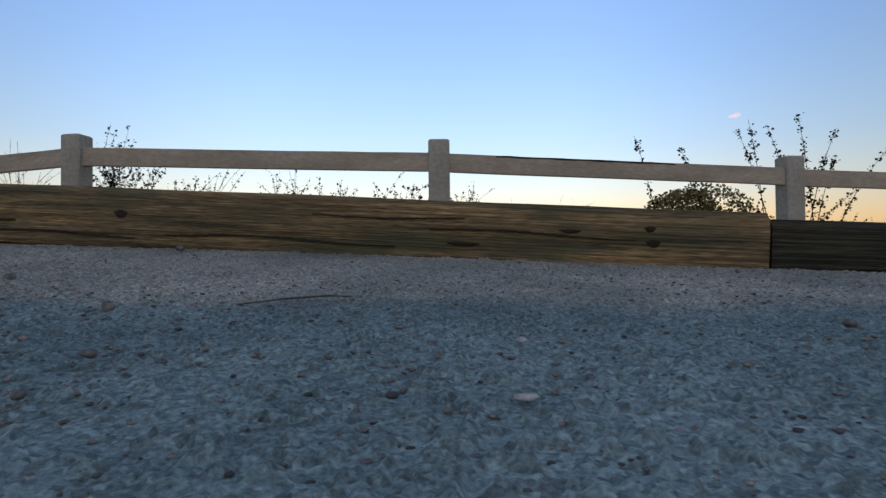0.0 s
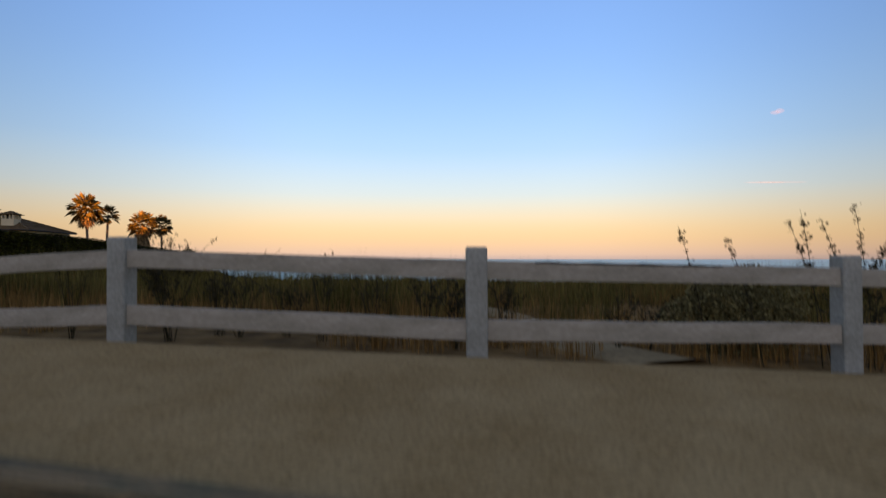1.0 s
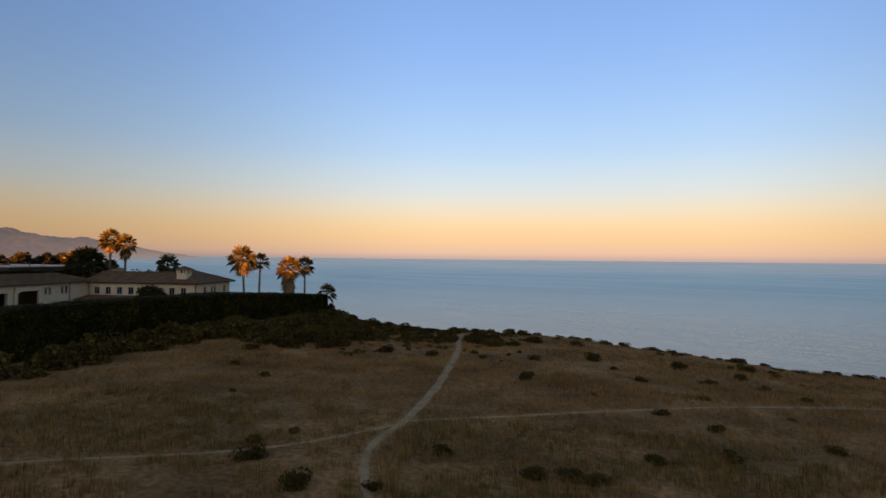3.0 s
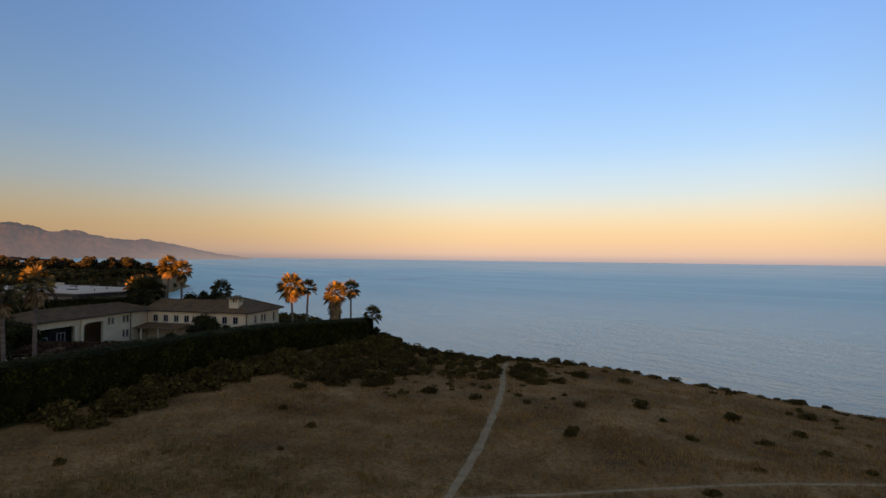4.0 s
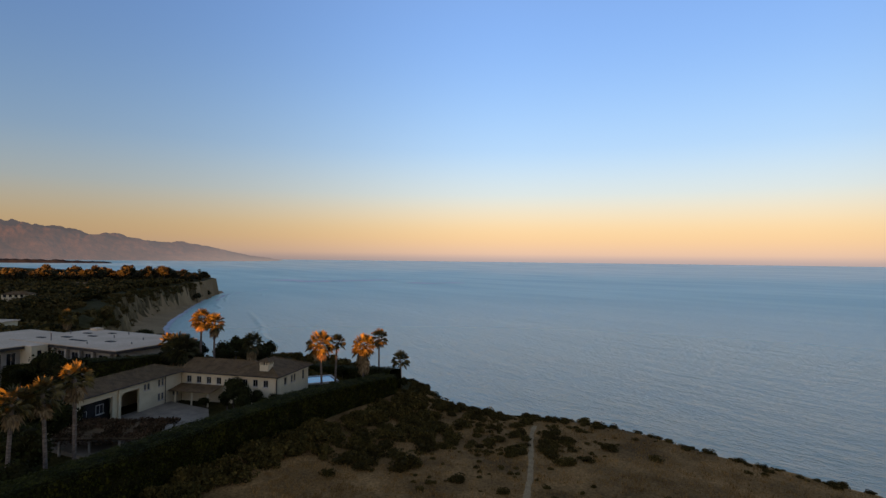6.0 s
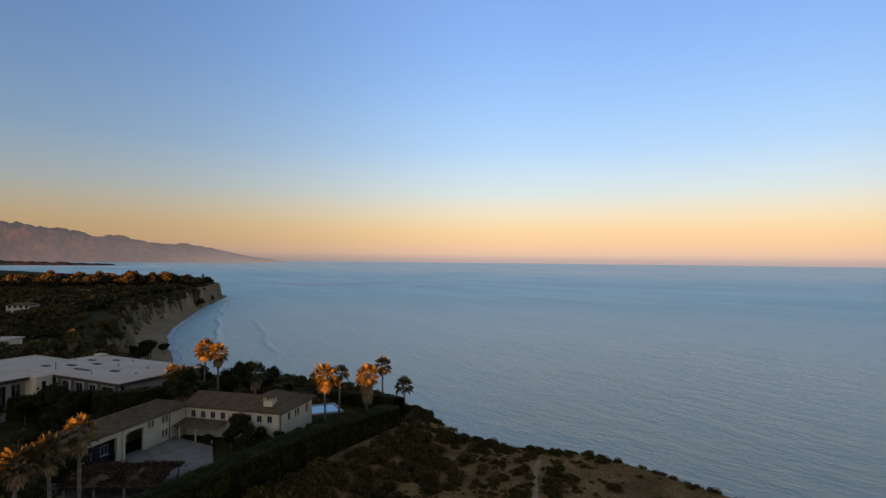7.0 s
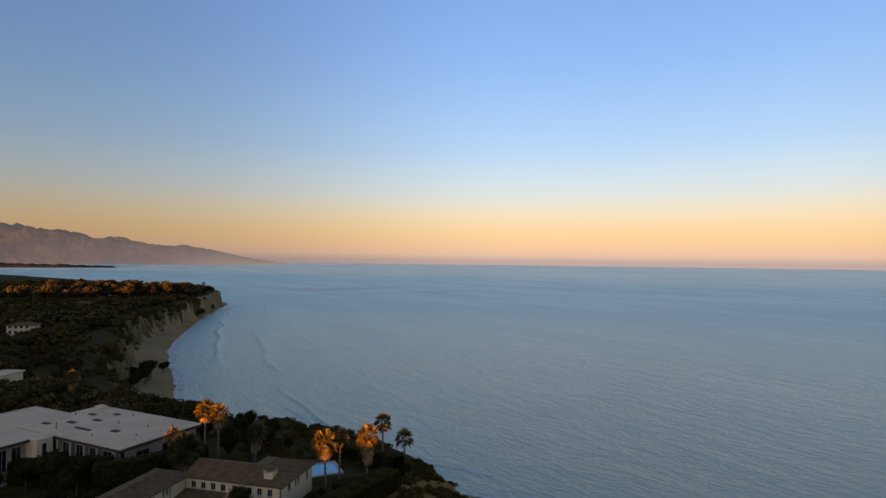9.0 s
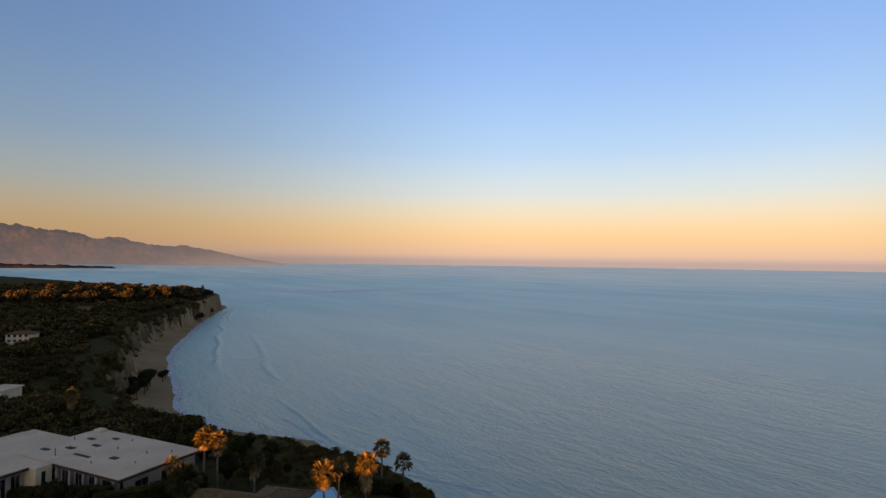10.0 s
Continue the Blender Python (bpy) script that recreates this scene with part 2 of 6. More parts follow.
M_PALM = mat("palm_frond", (0.062, 0.056, 0.013), (0.185, 0.128, 0.028), 0.8, 0.55, 0, 8, 0, 0.25, rand=0.15, island=0.4)
# dark feathery species; on the bushy fan palm this tone paints its shade
M_DARKFROND = mat("dark_feathery_and_shaded_frond", (0.032, 0.034, 0.010), (0.080, 0.074, 0.022), 0.8, 0.6, 0, 8, 0, 0.25, island=0.4)
M_VINE = mat("dry_vine_leaf", (0.040, 0.026, 0.012), (0.100, 0.058, 0.030), 0.8, 0.9, 0, 6, 0, 0.3, island=0.5, spec=0.04)
M_TALL = mat("tall_grove_leaf", (0.030, 0.029, 0.015), (0.062, 0.054, 0.031), 0.05, 0.85, 0, 0.5, 0, 0.35, rand=0.35, island=0.3, spec=0.04)
M_NEARBUSH = mat("grey_green_bush_leaf", (0.150, 0.125, 0.050), (0.300, 0.240, 0.100), 6, 0.9, 0, 30, 0, 0.3, island=0.4, spec=0.04)
# last red sunlight on the headland tip tree, painted as leaf colour
M_REDLIT = mat("painted_sunlit_leaf", (0.12, 0.07, 0.025), (0.28, 0.15, 0.05), 0.3, 0.85, 0, 6, 0, 0.3, island=0.4, spec=0.04)
M_SKIRT = mat("dead_palm_frond", (0.22, 0.15, 0.07), (0.36, 0.25, 0.13), 0.8, 0.85, 0, 8, 0, 0.3, island=0.4, spec=0.04)
M_PTRUNK = mat("palm_trunk", (0.12, 0.09, 0.065), (0.24, 0.19, 0.14), 1.2, 0.9, 0.9, 5, 0.06, 0.45, stretch=(1, 1, 4))
M_STUCCO = mat("cream_stucco", (0.56, 0.47, 0.30), (0.66, 0.56, 0.36), 0.5, 0.9, 0.3, 18, 0.01, 0.12)
M_TRIM = mat("trim_paint", (0.36, 0.335, 0.29), (0.44, 0.41, 0.36), 2, 0.7, 0.1, 30, 0.004, 0.1)
M_ROOF = mat("clay_tile", (0.10, 0.066, 0.030), (0.175, 0.115, 0.054), 0.9, 0.9, 0.4, 14, 0.02, 0.4, island=0.35)
M_WHITE = mat("pale_roof_membrane", (0.50, 0.39, 0.265), (0.61, 0.485, 0.34), 0.12, 0.8, 0.15, 3, 0.02, 0.14)
M_WALL = mat("pale_render", (0.30, 0.265, 0.205), (0.39, 0.345, 0.27), 0.3, 0.9, 0.2, 10, 0.01, 0.15)
M_FASCIA = mat("dark_fascia", (0.025, 0.022, 0.02), (0.045, 0.04, 0.035), 1, 0.7, 0.1, 20, 0.01, 0.2)
M_GLASS = mat("window_glass", (0.008, 0.010, 0.013), (0.014, 0.017, 0.02), 1, 0.08, 0, 5, 0, 0.1, spec=0.5)
M_METAL = mat("roof_metal", (0.12, 0.115, 0.11), (0.2, 0.19, 0.18), 3, 0.55, 0.1, 20, 0.005, 0.2, metal=0.4)
M_PAVE = mat("courtyard_paving", (0.18, 0.15, 0.11), (0.26, 0.22, 0.16), 0.6, 0.9, 0.3, 12, 0.02, 0.2)
M_POOLW = mat("pool_water", (0.10, 0.36, 0.55), (0.14, 0.44, 0.62), 0.6, 0.1, 0.1, 3, 0.03, 0.1, spec=0.5)
M_FOAM = mat("surf_foam", (0.70, 0.72, 0.74), (0.88, 0.89, 0.90), 0.3, 0.9, 0.3, 2, 0.1, 0.25)
M_WASH = mat("thin_wash", (0.34, 0.38, 0.43), (0.58, 0.61, 0.65), 0.12, 0.6, 0.3, 1.2, 0.1, 0.35)
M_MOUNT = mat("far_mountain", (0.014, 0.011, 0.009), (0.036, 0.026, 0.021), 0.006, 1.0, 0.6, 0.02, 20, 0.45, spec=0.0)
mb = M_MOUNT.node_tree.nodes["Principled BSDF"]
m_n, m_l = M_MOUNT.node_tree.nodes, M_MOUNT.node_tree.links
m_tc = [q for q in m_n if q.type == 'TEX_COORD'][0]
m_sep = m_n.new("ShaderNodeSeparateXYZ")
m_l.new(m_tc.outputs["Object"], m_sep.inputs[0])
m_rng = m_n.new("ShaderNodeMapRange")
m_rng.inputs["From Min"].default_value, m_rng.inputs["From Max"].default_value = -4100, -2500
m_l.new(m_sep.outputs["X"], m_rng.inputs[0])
m_haze = m_n.new("ShaderNodeValToRGB")       # haze of distance painted as emission, thickening where the range runs out to sea
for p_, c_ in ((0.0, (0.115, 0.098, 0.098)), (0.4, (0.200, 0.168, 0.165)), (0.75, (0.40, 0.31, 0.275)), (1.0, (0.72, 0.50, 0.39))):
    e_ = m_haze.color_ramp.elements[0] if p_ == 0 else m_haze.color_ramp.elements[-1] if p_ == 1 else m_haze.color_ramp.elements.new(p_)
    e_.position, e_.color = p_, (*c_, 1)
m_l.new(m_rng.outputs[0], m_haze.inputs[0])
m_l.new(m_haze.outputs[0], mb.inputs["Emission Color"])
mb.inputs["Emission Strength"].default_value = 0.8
# the point's base colour is lightened to carry the haze of distance
M_POINT = mat("far_wooded_point", (0.026, 0.029, 0.031), (0.040, 0.042, 0.043), 0.01, 1.0, 0.4, 0.05, 5, 0.3, spec=0.0)
M_CLOUD = mat("pink_cloud", (0.30, 0.20, 0.18), (0.36, 0.24, 0.22), 0.01, 1.0, 0, 1, 0, 0.05)
cn, cl = M_CLOUD.node_tree.nodes, M_CLOUD.node_tree.links
c_b = cn["Principled BSDF"]
# pink sunset light on the wisps is put in as emission
c_b.inputs["Emission Color"].default_value, c_b.inputs["Emission Strength"].default_value = (0.85, 0.60, 0.56, 1), 0.6
c_b.inputs["Alpha"].default_value = 0.07


def water_material():
    m = bpy.data.materials.new("sea_water")
    m.use_nodes = True
    n, l = m.node_tree.nodes, m.node_tree.links
    b = n["Principled BSDF"]
    b.inputs["IOR"].default_value = 1.33
    tc = n.new("ShaderNodeTexCoord")
    height = None
    for scale, turn, sx, gain, detail in ((0.010, -28, 0.25, 0.0, 5), (0.045, -38, 0.30, 1.1, 2), (0.11, -30, 0.35, 1.3, 2), (0.30, -22, 0.4, 1.0, 4), (0.8, -10, 0.55, 0.75, 4)):
        mp = n.new("ShaderNodeMapping")
        mp.vector_type = 'TEXTURE'
        mp.inputs["Rotation"].default_value = (0, 0, radians(turn))
        mp.inputs["Scale"].default_value = (1 / sx, 1, 1)
        l.new(tc.outputs["Object"], mp.inputs[0])
        t = n.new("ShaderNodeTexNoise")
        t.inputs["Scale"].default_value, t.inputs["Detail"].default_value = scale, detail
        l.new(mp.outputs[0], t.inputs["Vector"])
        mu = n.new("ShaderNodeMath")
        mu.operation = 'MULTIPLY_ADD'
        mu.inputs[1].default_value = gain
        l.new(t.outputs["Fac"], mu.inputs[0])
        if height is None:
            mu.inputs[2].default_value = 0
            wide = t
        else:
            l.new(height, mu.inputs[2])
        height = mu.outputs[0]
    bp = n.new("ShaderNodeBump")
    bp.inputs["Strength"].default_value, bp.inputs["Distance"].default_value = 1.0, 1.0
    l.new(height, bp.inputs["Height"])
    far = n.new("ShaderNodeVectorMath")                 # wave relief fades out with distance from the origin
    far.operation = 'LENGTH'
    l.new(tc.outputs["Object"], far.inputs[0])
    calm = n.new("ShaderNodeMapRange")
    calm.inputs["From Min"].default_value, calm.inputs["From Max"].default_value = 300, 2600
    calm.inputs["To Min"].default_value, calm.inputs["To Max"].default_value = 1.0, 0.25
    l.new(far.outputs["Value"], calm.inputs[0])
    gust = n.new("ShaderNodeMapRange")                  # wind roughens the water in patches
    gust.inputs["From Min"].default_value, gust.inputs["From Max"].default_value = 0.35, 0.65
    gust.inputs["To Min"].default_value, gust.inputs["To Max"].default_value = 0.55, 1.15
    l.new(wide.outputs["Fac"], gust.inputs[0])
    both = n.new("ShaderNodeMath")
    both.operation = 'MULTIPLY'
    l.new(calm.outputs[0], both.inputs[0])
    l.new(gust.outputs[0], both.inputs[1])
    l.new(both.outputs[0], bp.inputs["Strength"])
    l.new(bp.outputs[0], b.inputs["Normal"])
    mr = n.new("ShaderNodeMapRange")
    mr.inputs["From Min"].default_value, mr.inputs["From Max"].default_value = 250, 1000
    mr.inputs["To Min"].default_value, mr.inputs["To Max"].default_value = 0.20, 0.42
    l.new(far.outputs["Value"], mr.inputs[0])
    l.new(mr.outputs[0], b.inputs["Roughness"])
    tint = n.new("ShaderNodeValToRGB")                  # slicks and currents in long soft bands
    tint.color_ramp.elements[0].position, tint.color_ramp.elements[0].color = 0.35, (0.265, 0.425, 0.385, 1)
    tint.color_ramp.elements[1].position, tint.color_ramp.elements[1].color = 0.65, (0.385, 0.530, 0.465, 1)
    l.new(wide.outputs["Fac"], tint.inputs[0])
    distance_ramp = n.new("ShaderNodeMapRange")                 # weaker sky reflection close in, painted as darker base colour
    distance_ramp.inputs["From Min"].default_value, distance_ramp.inputs["From Max"].default_value = 90, 1100
    distance_ramp.inputs["To Min"].default_value, distance_ramp.inputs["To Max"].default_value = 0.72, 1.45
    l.new(far.outputs["Value"], distance_ramp.inputs[0])
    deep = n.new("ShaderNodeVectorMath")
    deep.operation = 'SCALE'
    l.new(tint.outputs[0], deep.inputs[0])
    l.new(distance_ramp.outputs[0], deep.inputs["Scale"])
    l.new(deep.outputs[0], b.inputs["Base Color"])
    return m


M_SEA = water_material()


# ---- building tools ----
class Geo:
    """Collects vertices and faces of one mesh."""

    def __init__(self):
        self.v, self.f = [], []

    def add(self, vs, fs):
        o = len(self.v)
        self.v.extend([tuple(p) for p in vs])
        self.f.extend([tuple(i + o for i in q) for q in fs])
        return self

    def box(self, x0, y0, z0, x1, y1, z1, bevel=0.0, m=None):
        if bevel:
            c = bevel
            prof = [(x0 + c, y0), (x1 - c, y0), (x1, y0 + c), (x1, y1 - c), (x1 - c, y1), (x0 + c, y1), (x0, y1 - c), (x0, y0 + c)]
            vs = [(x, y, z0) for x, y in prof] + [(x, y, z1 - c) for x, y in prof]
            mx, my = (x0 + x1) / 2, (y0 + y1) / 2
            vs += [(mx + (x - mx) * (1 - 2 * c / (x1 - x0)), my + (y - my) * (1 - 2 * c / (y1 - y0)), z1) for x, y in prof]
            fs = [(i, (i + 1) % 8, 8 + (i + 1) % 8, 8 + i) for i in range(8)] + [(8 + i, 8 + (i + 1) % 8, 16 + (i + 1) % 8, 16 + i) for i in range(8)]
            fs += [tuple(range(7, -1, -1)), tuple(range(16, 24))]
        else:
            vs = [(x0, y0, z0), (x1, y0, z0), (x1, y1, z0), (x0, y1, z0), (x0, y0, z1), (x1, y0, z1), (x1, y1, z1), (x0, y1, z1)]
            fs = [(3, 2, 1, 0), (4, 5, 6, 7), (0, 1, 5, 4), (1, 2, 6, 5), (2, 3, 7, 6), (3, 0, 4, 7)]
        if m is not None:
            vs = [m @ Vector(p) for p in vs]
        return self.add(vs, fs)

    def tube(self, pts, radii, n=8, cap=True):
        rings, pts = [], [Vector(p) for p in pts]
        for i, p in enumerate(pts):
            d = (pts[min(i + 1, len(pts) - 1)] - pts[max(i - 1, 0)]).normalized()
            a = d.cross(Vector((0.31, 0.95, 0.02))).normalized() if abs(d.z) > 0.2 else d.cross(Vector((0, 0, 1))).normalized()
            b = d.cross(a)
            rings.append([p + radii[i] * (math.cos(t) * a + math.sin(t) * b) for t in [2 * math.pi * k / n for k in range(n)]])
        fs = []
        for i in range(len(pts) - 1):
            fs += [(i * n + k, i * n + (k + 1) % n, (i + 1) * n + (k + 1) % n, (i + 1) * n + k) for k in range(n)]
        if cap:
            fs += [tuple(range(n - 1, -1, -1)), tuple(range((len(pts) - 1) * n, len(pts) * n))]
        return self.add([p for r in rings for p in r], fs)

    def obj(self, name, material, parent=None, label="", smooth=False):
        me = bpy.data.meshes.new(name)
        me.from_pydata(self.v, [], self.f)
        me.materials.append(material)
        if smooth:
            me.polygons.foreach_set("use_smooth", [True] * len(me.polygons))
        me.update()
        ob = new(name, me)
        if parent is not None:
            ob.parent = parent
        if label:
            ob["label"] = label
        return ob


def raw(name, verts, faces, material, parent=None, smooth=False):
    """A mesh from arrays: verts (n, 3), faces (m, 3 or 4)."""
    me = bpy.data.meshes.new(name)
    verts, faces = np.asarray(verts, dtype=np.float32), np.asarray(faces, dtype=np.int32)
    k = faces.shape[1]
    me.vertices.add(len(verts))
    me.vertices.foreach_set("co", verts.ravel())
    me.loops.add(faces.size)
    me.loops.foreach_set("vertex_index", faces.ravel())
    me.polygons.add(len(faces))
    me.polygons.foreach_set("loop_start", np.arange(0, faces.size, k, dtype=np.int32))
    me.polygons.foreach_set("loop_total", np.full(len(faces), k, dtype=np.int32))
    for m in (material if isinstance(material, (list, tuple)) else [material]):
        me.materials.append(m)
    if smooth:
        me.polygons.foreach_set("use_smooth", np.ones(len(faces), dtype=bool))
    me.update(calc_edges=True)
    me.validate()
    ob = new(name, me)
    if parent is not None:
        ob.parent = parent
    return ob


def empty(name, m, label, category, group="", kind=""):
    e = new(name)
    e.empty_display_size = 0.2
    e.matrix_basis = m
    return tagged(e, label, category, group, kind)


RNG = np.random.default_rng(7)
TABLE = RNG.random((256, 256))


def vnoise(x, y):
    """Smooth value noise in the plane, 0 to 1."""
    xi, yi = np.floor(x).astype(int), np.floor(y).astype(int)
    fx, fy = x - xi, y - yi
    fx, fy = fx * fx * (3 - 2 * fx), fy * fy * (3 - 2 * fy)
    a, b = TABLE[xi % 256, yi % 256], TABLE[(xi + 1) % 256, yi % 256]
    c, d = TABLE[xi % 256, (yi + 1) % 256], TABLE[(xi + 1) % 256, (yi + 1) % 256]
    return (a * (1 - fx) + b * fx) * (1 - fy) + (c * (1 - fx) + d * fx) * fy


def fbm(x, y, octaves=4):
    s, a, t = 0, 0.5, 0
    for k in range(octaves):
        s = s + a * vnoise(x * 2 ** k + 17 * k, y * 2 ** k + 5 * k)
        t += a
        a *= 0.5
    return s / t


def sstep(a, b, x):
    t = np.clip((x - a) / (b - a), 0, 1)
    return t * t * (3 - 2 * t)


# ---- the lie of the land ----
SEA_Z = -34.0
CLIFF_EDGE = [(4000, 420), (700, 300), (250, 190), (120, 145), (60, 112), (38, 97), (26, 95), (10, 98), (0, 101), (-10, 105), (-18, 108), (-26, 106), (-33, 102),
              (-40, 109), (-50, 110), (-60, 118), (-74, 126), (-95, 122), (-120, 132), (-160, 148), (-215, 152), (-270, 180), (-328, 222), (-405, 281),
              (-466, 338), (-498, 384), (-570, 486), (-630, 575), (-684, 650), (-725, 690), (-800, 720), (-950, 760), (-1400, 860), (-2600, 1050)]
WATERLINE = [(4000, 560), (700, 430), (250, 270), (120, 205), (60, 172), (0, 166), (-30, 172), (-62, 174), (-88, 173), (-135, 198), (-160, 212), (-205, 206), (-245, 212),
             (-268, 228), (-302, 256), (-350, 291), (-400, 331), (-444, 375), (-530, 471), (-610, 562), (-690, 660), (-716, 706), (-760, 745), (-950, 800), (-1400, 900), (-2600, 1090)]


def side_distance(x, y, line):
    """Distance to a shore line, positive on the sea's side."""
    best = np.full(x.shape, 1e9)
    sign = np.ones(x.shape)
    for (ax, ay), (bx, by) in zip(line[:-1], line[1:]):
        dx, dy = bx - ax, by - ay
        t = np.clip(((x - ax) * dx + (y - ay) * dy) / (dx * dx + dy * dy), 0, 1)
        d = np.hypot(x - ax - t * dx, y - ay - t * dy)
        cr = dx * (y - ay) - dy * (x - ax)
        near = d < best
        best = np.where(near, d, best)
        sign = np.where(near, np.where(cr < 0, 1.0, -1.0), sign)
    return best * sign


def land(x, y):
    """Height of the ground, and how far (0 to 1) down the cliff a place lies."""
    x, y = np.asarray(x, float), np.asarray(y, float)
    top = np.interp(y + 0.085 * np.clip(x, -9, 9) * (np.abs(y - 2) < 2), [-400, -130, -80, -45, -4, 0, 1.6, 1.68, 1.78, 4.4, 5.4, 8, 20, 48, 70, 92, 110, 160, 400, 900],
                    [9, 10.0, 9.2, 2, -0.05, 0.02, 0.13, 0.15, 0.29, 0.36, 0.16, 0.12, 0.10, -1.3, -1.9, -3.6, -4.6, -6, -9, -9])
    top = top - sstep(-3, 3, y) * (1 - sstep(8, 15, y)) * 0.032 * np.clip(x, -12, 12)
    bed = y + 0.092 * x
    top = top - 0.16 * sstep(-7, -6, y) * (1 - sstep(1.68, 1.74, bed)) * (1 - sstep(9.2, 9.6, np.abs(x)))
    top = top - 0.075 * np.clip(x + 4, 0, 60) * sstep(35, 90, y)
    west = sstep(35, 62, -x)
    top = top * (1 - west * sstep(8, 40, y)) + west * sstep(8, 40, y) * np.interp(np.hypot(x + 75, y - 75), [0, 30, 45, 90, 200, 600], [0.4, 0.2, -0.6, -2, -3, -8])
    top = top + (fbm(x * 0.05, y * 0.05) - 0.5) * 1.0 * sstep(14, 40, np.abs(y - 2)) * (0.4 + 0.6 * sstep(60, 130, np.abs(y)))
    top = top + (fbm(x * 0.035 + 9, y * 0.02) - 0.5) * 2.5 * sstep(30, 90, -y)
    # unseen rises behind the start, added to shade the woods, houses and chosen palms
    top = top + 3.4 * sstep(260, 380, -x) * sstep(20, 60, -y)
    top = top + 2.6 * (sstep(36.3, 37.8, -x) * (1 - sstep(65.5, 67, -x)) + 1.25 * sstep(70, 72.5, -x) * (1 - sstep(165, 190, -x))) * sstep(40, 75, -y) * (1 - sstep(90, 120, -y))
    top = top + (3.0 * sstep(50, 53, -x) * (1 - sstep(59, 61, -x)) + 2.0 * sstep(59, 61, -x) * (1 - sstep(65.5, 67, -x)) + 3.2 * sstep(37.6, 38.4, -x) * (1 - sstep(41, 43, -x))) * sstep(40, 75, -y) * (1 - sstep(90, 120, -y))
    top = top - 2.4 * sstep(98, 111, y) * sstep(35, 45, -x) * (1 - sstep(72, 90, -x))
    wob = (fbm(x * 0.07, y * 0.07) - 0.5)
    far = sstep(150, 300, -x)
    de = side_distance(x, y, CLIFF_EDGE) + wob * (5 + 16 * far) - 26 * far * np.abs(fbm(x * 0.022 + 3, y * 0.022, 3) - 0.5)
    run = 0.73 * y - 0.68 * x                             # gullies and buttresses follow one another along the far cliff
    de = de - far * 20 * (fbm(run * 0.038, x * 0.012 + 7, 4) - 0.5) - far * 5 * np.abs(fbm(run * 0.11 + 4, y * 0.03, 3) - 0.5)
    dw = side_distance(x, y, WATERLINE)
    top = top - 9.0 * sstep(-40, -4, de) * sstep(105, 150, -x) * (1 - sstep(230, 310, -x))
    u = np.clip(de / np.maximum(de - dw, 1e-3), 0, 1)
    u = np.where(de <= 0, 0, np.where(dw >= 0, 1, u))
    foot = np.where(far > 0.5, 0.36, 0.5)
    drop = np.where(u < foot, sstep(0, 1, u / foot * 0.9 + 0.05) * 0.91, 0.91 + 0.09 * (u - foot) / (1 - foot))
    drop = np.where(u <= 0, 0, drop)
    z = top * (1 - drop) + drop * (SEA_Z + 0.0)
    z = z + np.where((u > 0) & (u < foot), (fbm(x * 0.12, y * 0.12) - 0.5) * 5 * np.sin(np.pi * np.clip(u / foot, 0, 1)), 0)
    z = np.where(dw > 0, SEA_Z - np.minimum(dw * 0.06, 5), z)
    return z, np.where(dw > 0, 1.5, np.where(u > foot, 1.0, np.where(u > foot * (0.10 + 1.15 * np.clip(fbm(x * 0.06 + 5, y * 0.06, 4) - 0.28, 0, 1)), 0.5, np.where(u > 0.02, 0.3, 0.0))))


def ground_z(x, y):
    return float(land(np.array([x]), np.array([y]))[0][0])


def axis(knots):
    out = []
    for (a, b, step) in knots:
        out.extend(np.arange(a, b, step))
    out.append(knots[-1][1])
    return np.array(out)


def make_ground():
    xs = axis([(-2600, -1200, 60), (-1200, -800, 20), (-800, -240, 3.6), (-240, -110, 3.2), (-110, -50, 1.6), (-50, -12, 0.9), (-12, 12, 0.4), (12, 50, 0.9), (50, 160, 4), (160, 600, 30), (600, 2600, 200)])
    ys = axis([(-400, -100, 12), (-100, -6, 4), (-6, 1.2, 0.4), (1.2, 2.2, 0.05), (2.2, 9, 0.25), (9, 60, 0.9), (60, 135, 1.3), (135, 320, 3.2), (320, 760, 3.8), (760, 1150, 20)])
    X, Y = np.meshgrid(xs, ys, indexing="ij")
    Z, zone = land(X, Y)
    nx, ny = len(xs), len(ys)
    idx = np.arange(nx * ny).reshape(nx, ny)
    faces = np.stack([idx[:-1, :-1], idx[1:, :-1], idx[1:, 1:], idx[:-1, 1:]], -1).reshape(-1, 4)
    ob = raw("ground", np.stack([X, Y, Z], -1).reshape(-1, 3), faces, [M_FIELD, M_CLIFF, M_SAND, M_LAWN, M_DIRT], smooth=True)
    cx, cy = (X[:-1, :-1] + X[1:, 1:]) / 2, (Y[:-1, :-1] + Y[1:, 1:]) / 2
    zc = np.maximum.reduce([zone[:-1, :-1], zone[1:, 1:]])
    wiggle = fbm(cx * 0.3, cy * 0.3) * 3
    m = np.zeros(cx.shape, dtype=np.int32)
    m[(cx < -55 + 0.3 * wiggle) & (cy > 12)] = 3
    m[zc >= 0.5] = 1
    m[zc >= 1.0] = 2
    m[(np.abs(cx) < 14) & (cy < 5.1 + 0.4 * wiggle / 3) & (cy > -60)] = 4
    ob.data.polygons.foreach_set("material_index", m.ravel())
    return tagged(ob, "dry grassy bluff falling to a sandy beach", "ground", kind="structure")


make_ground()


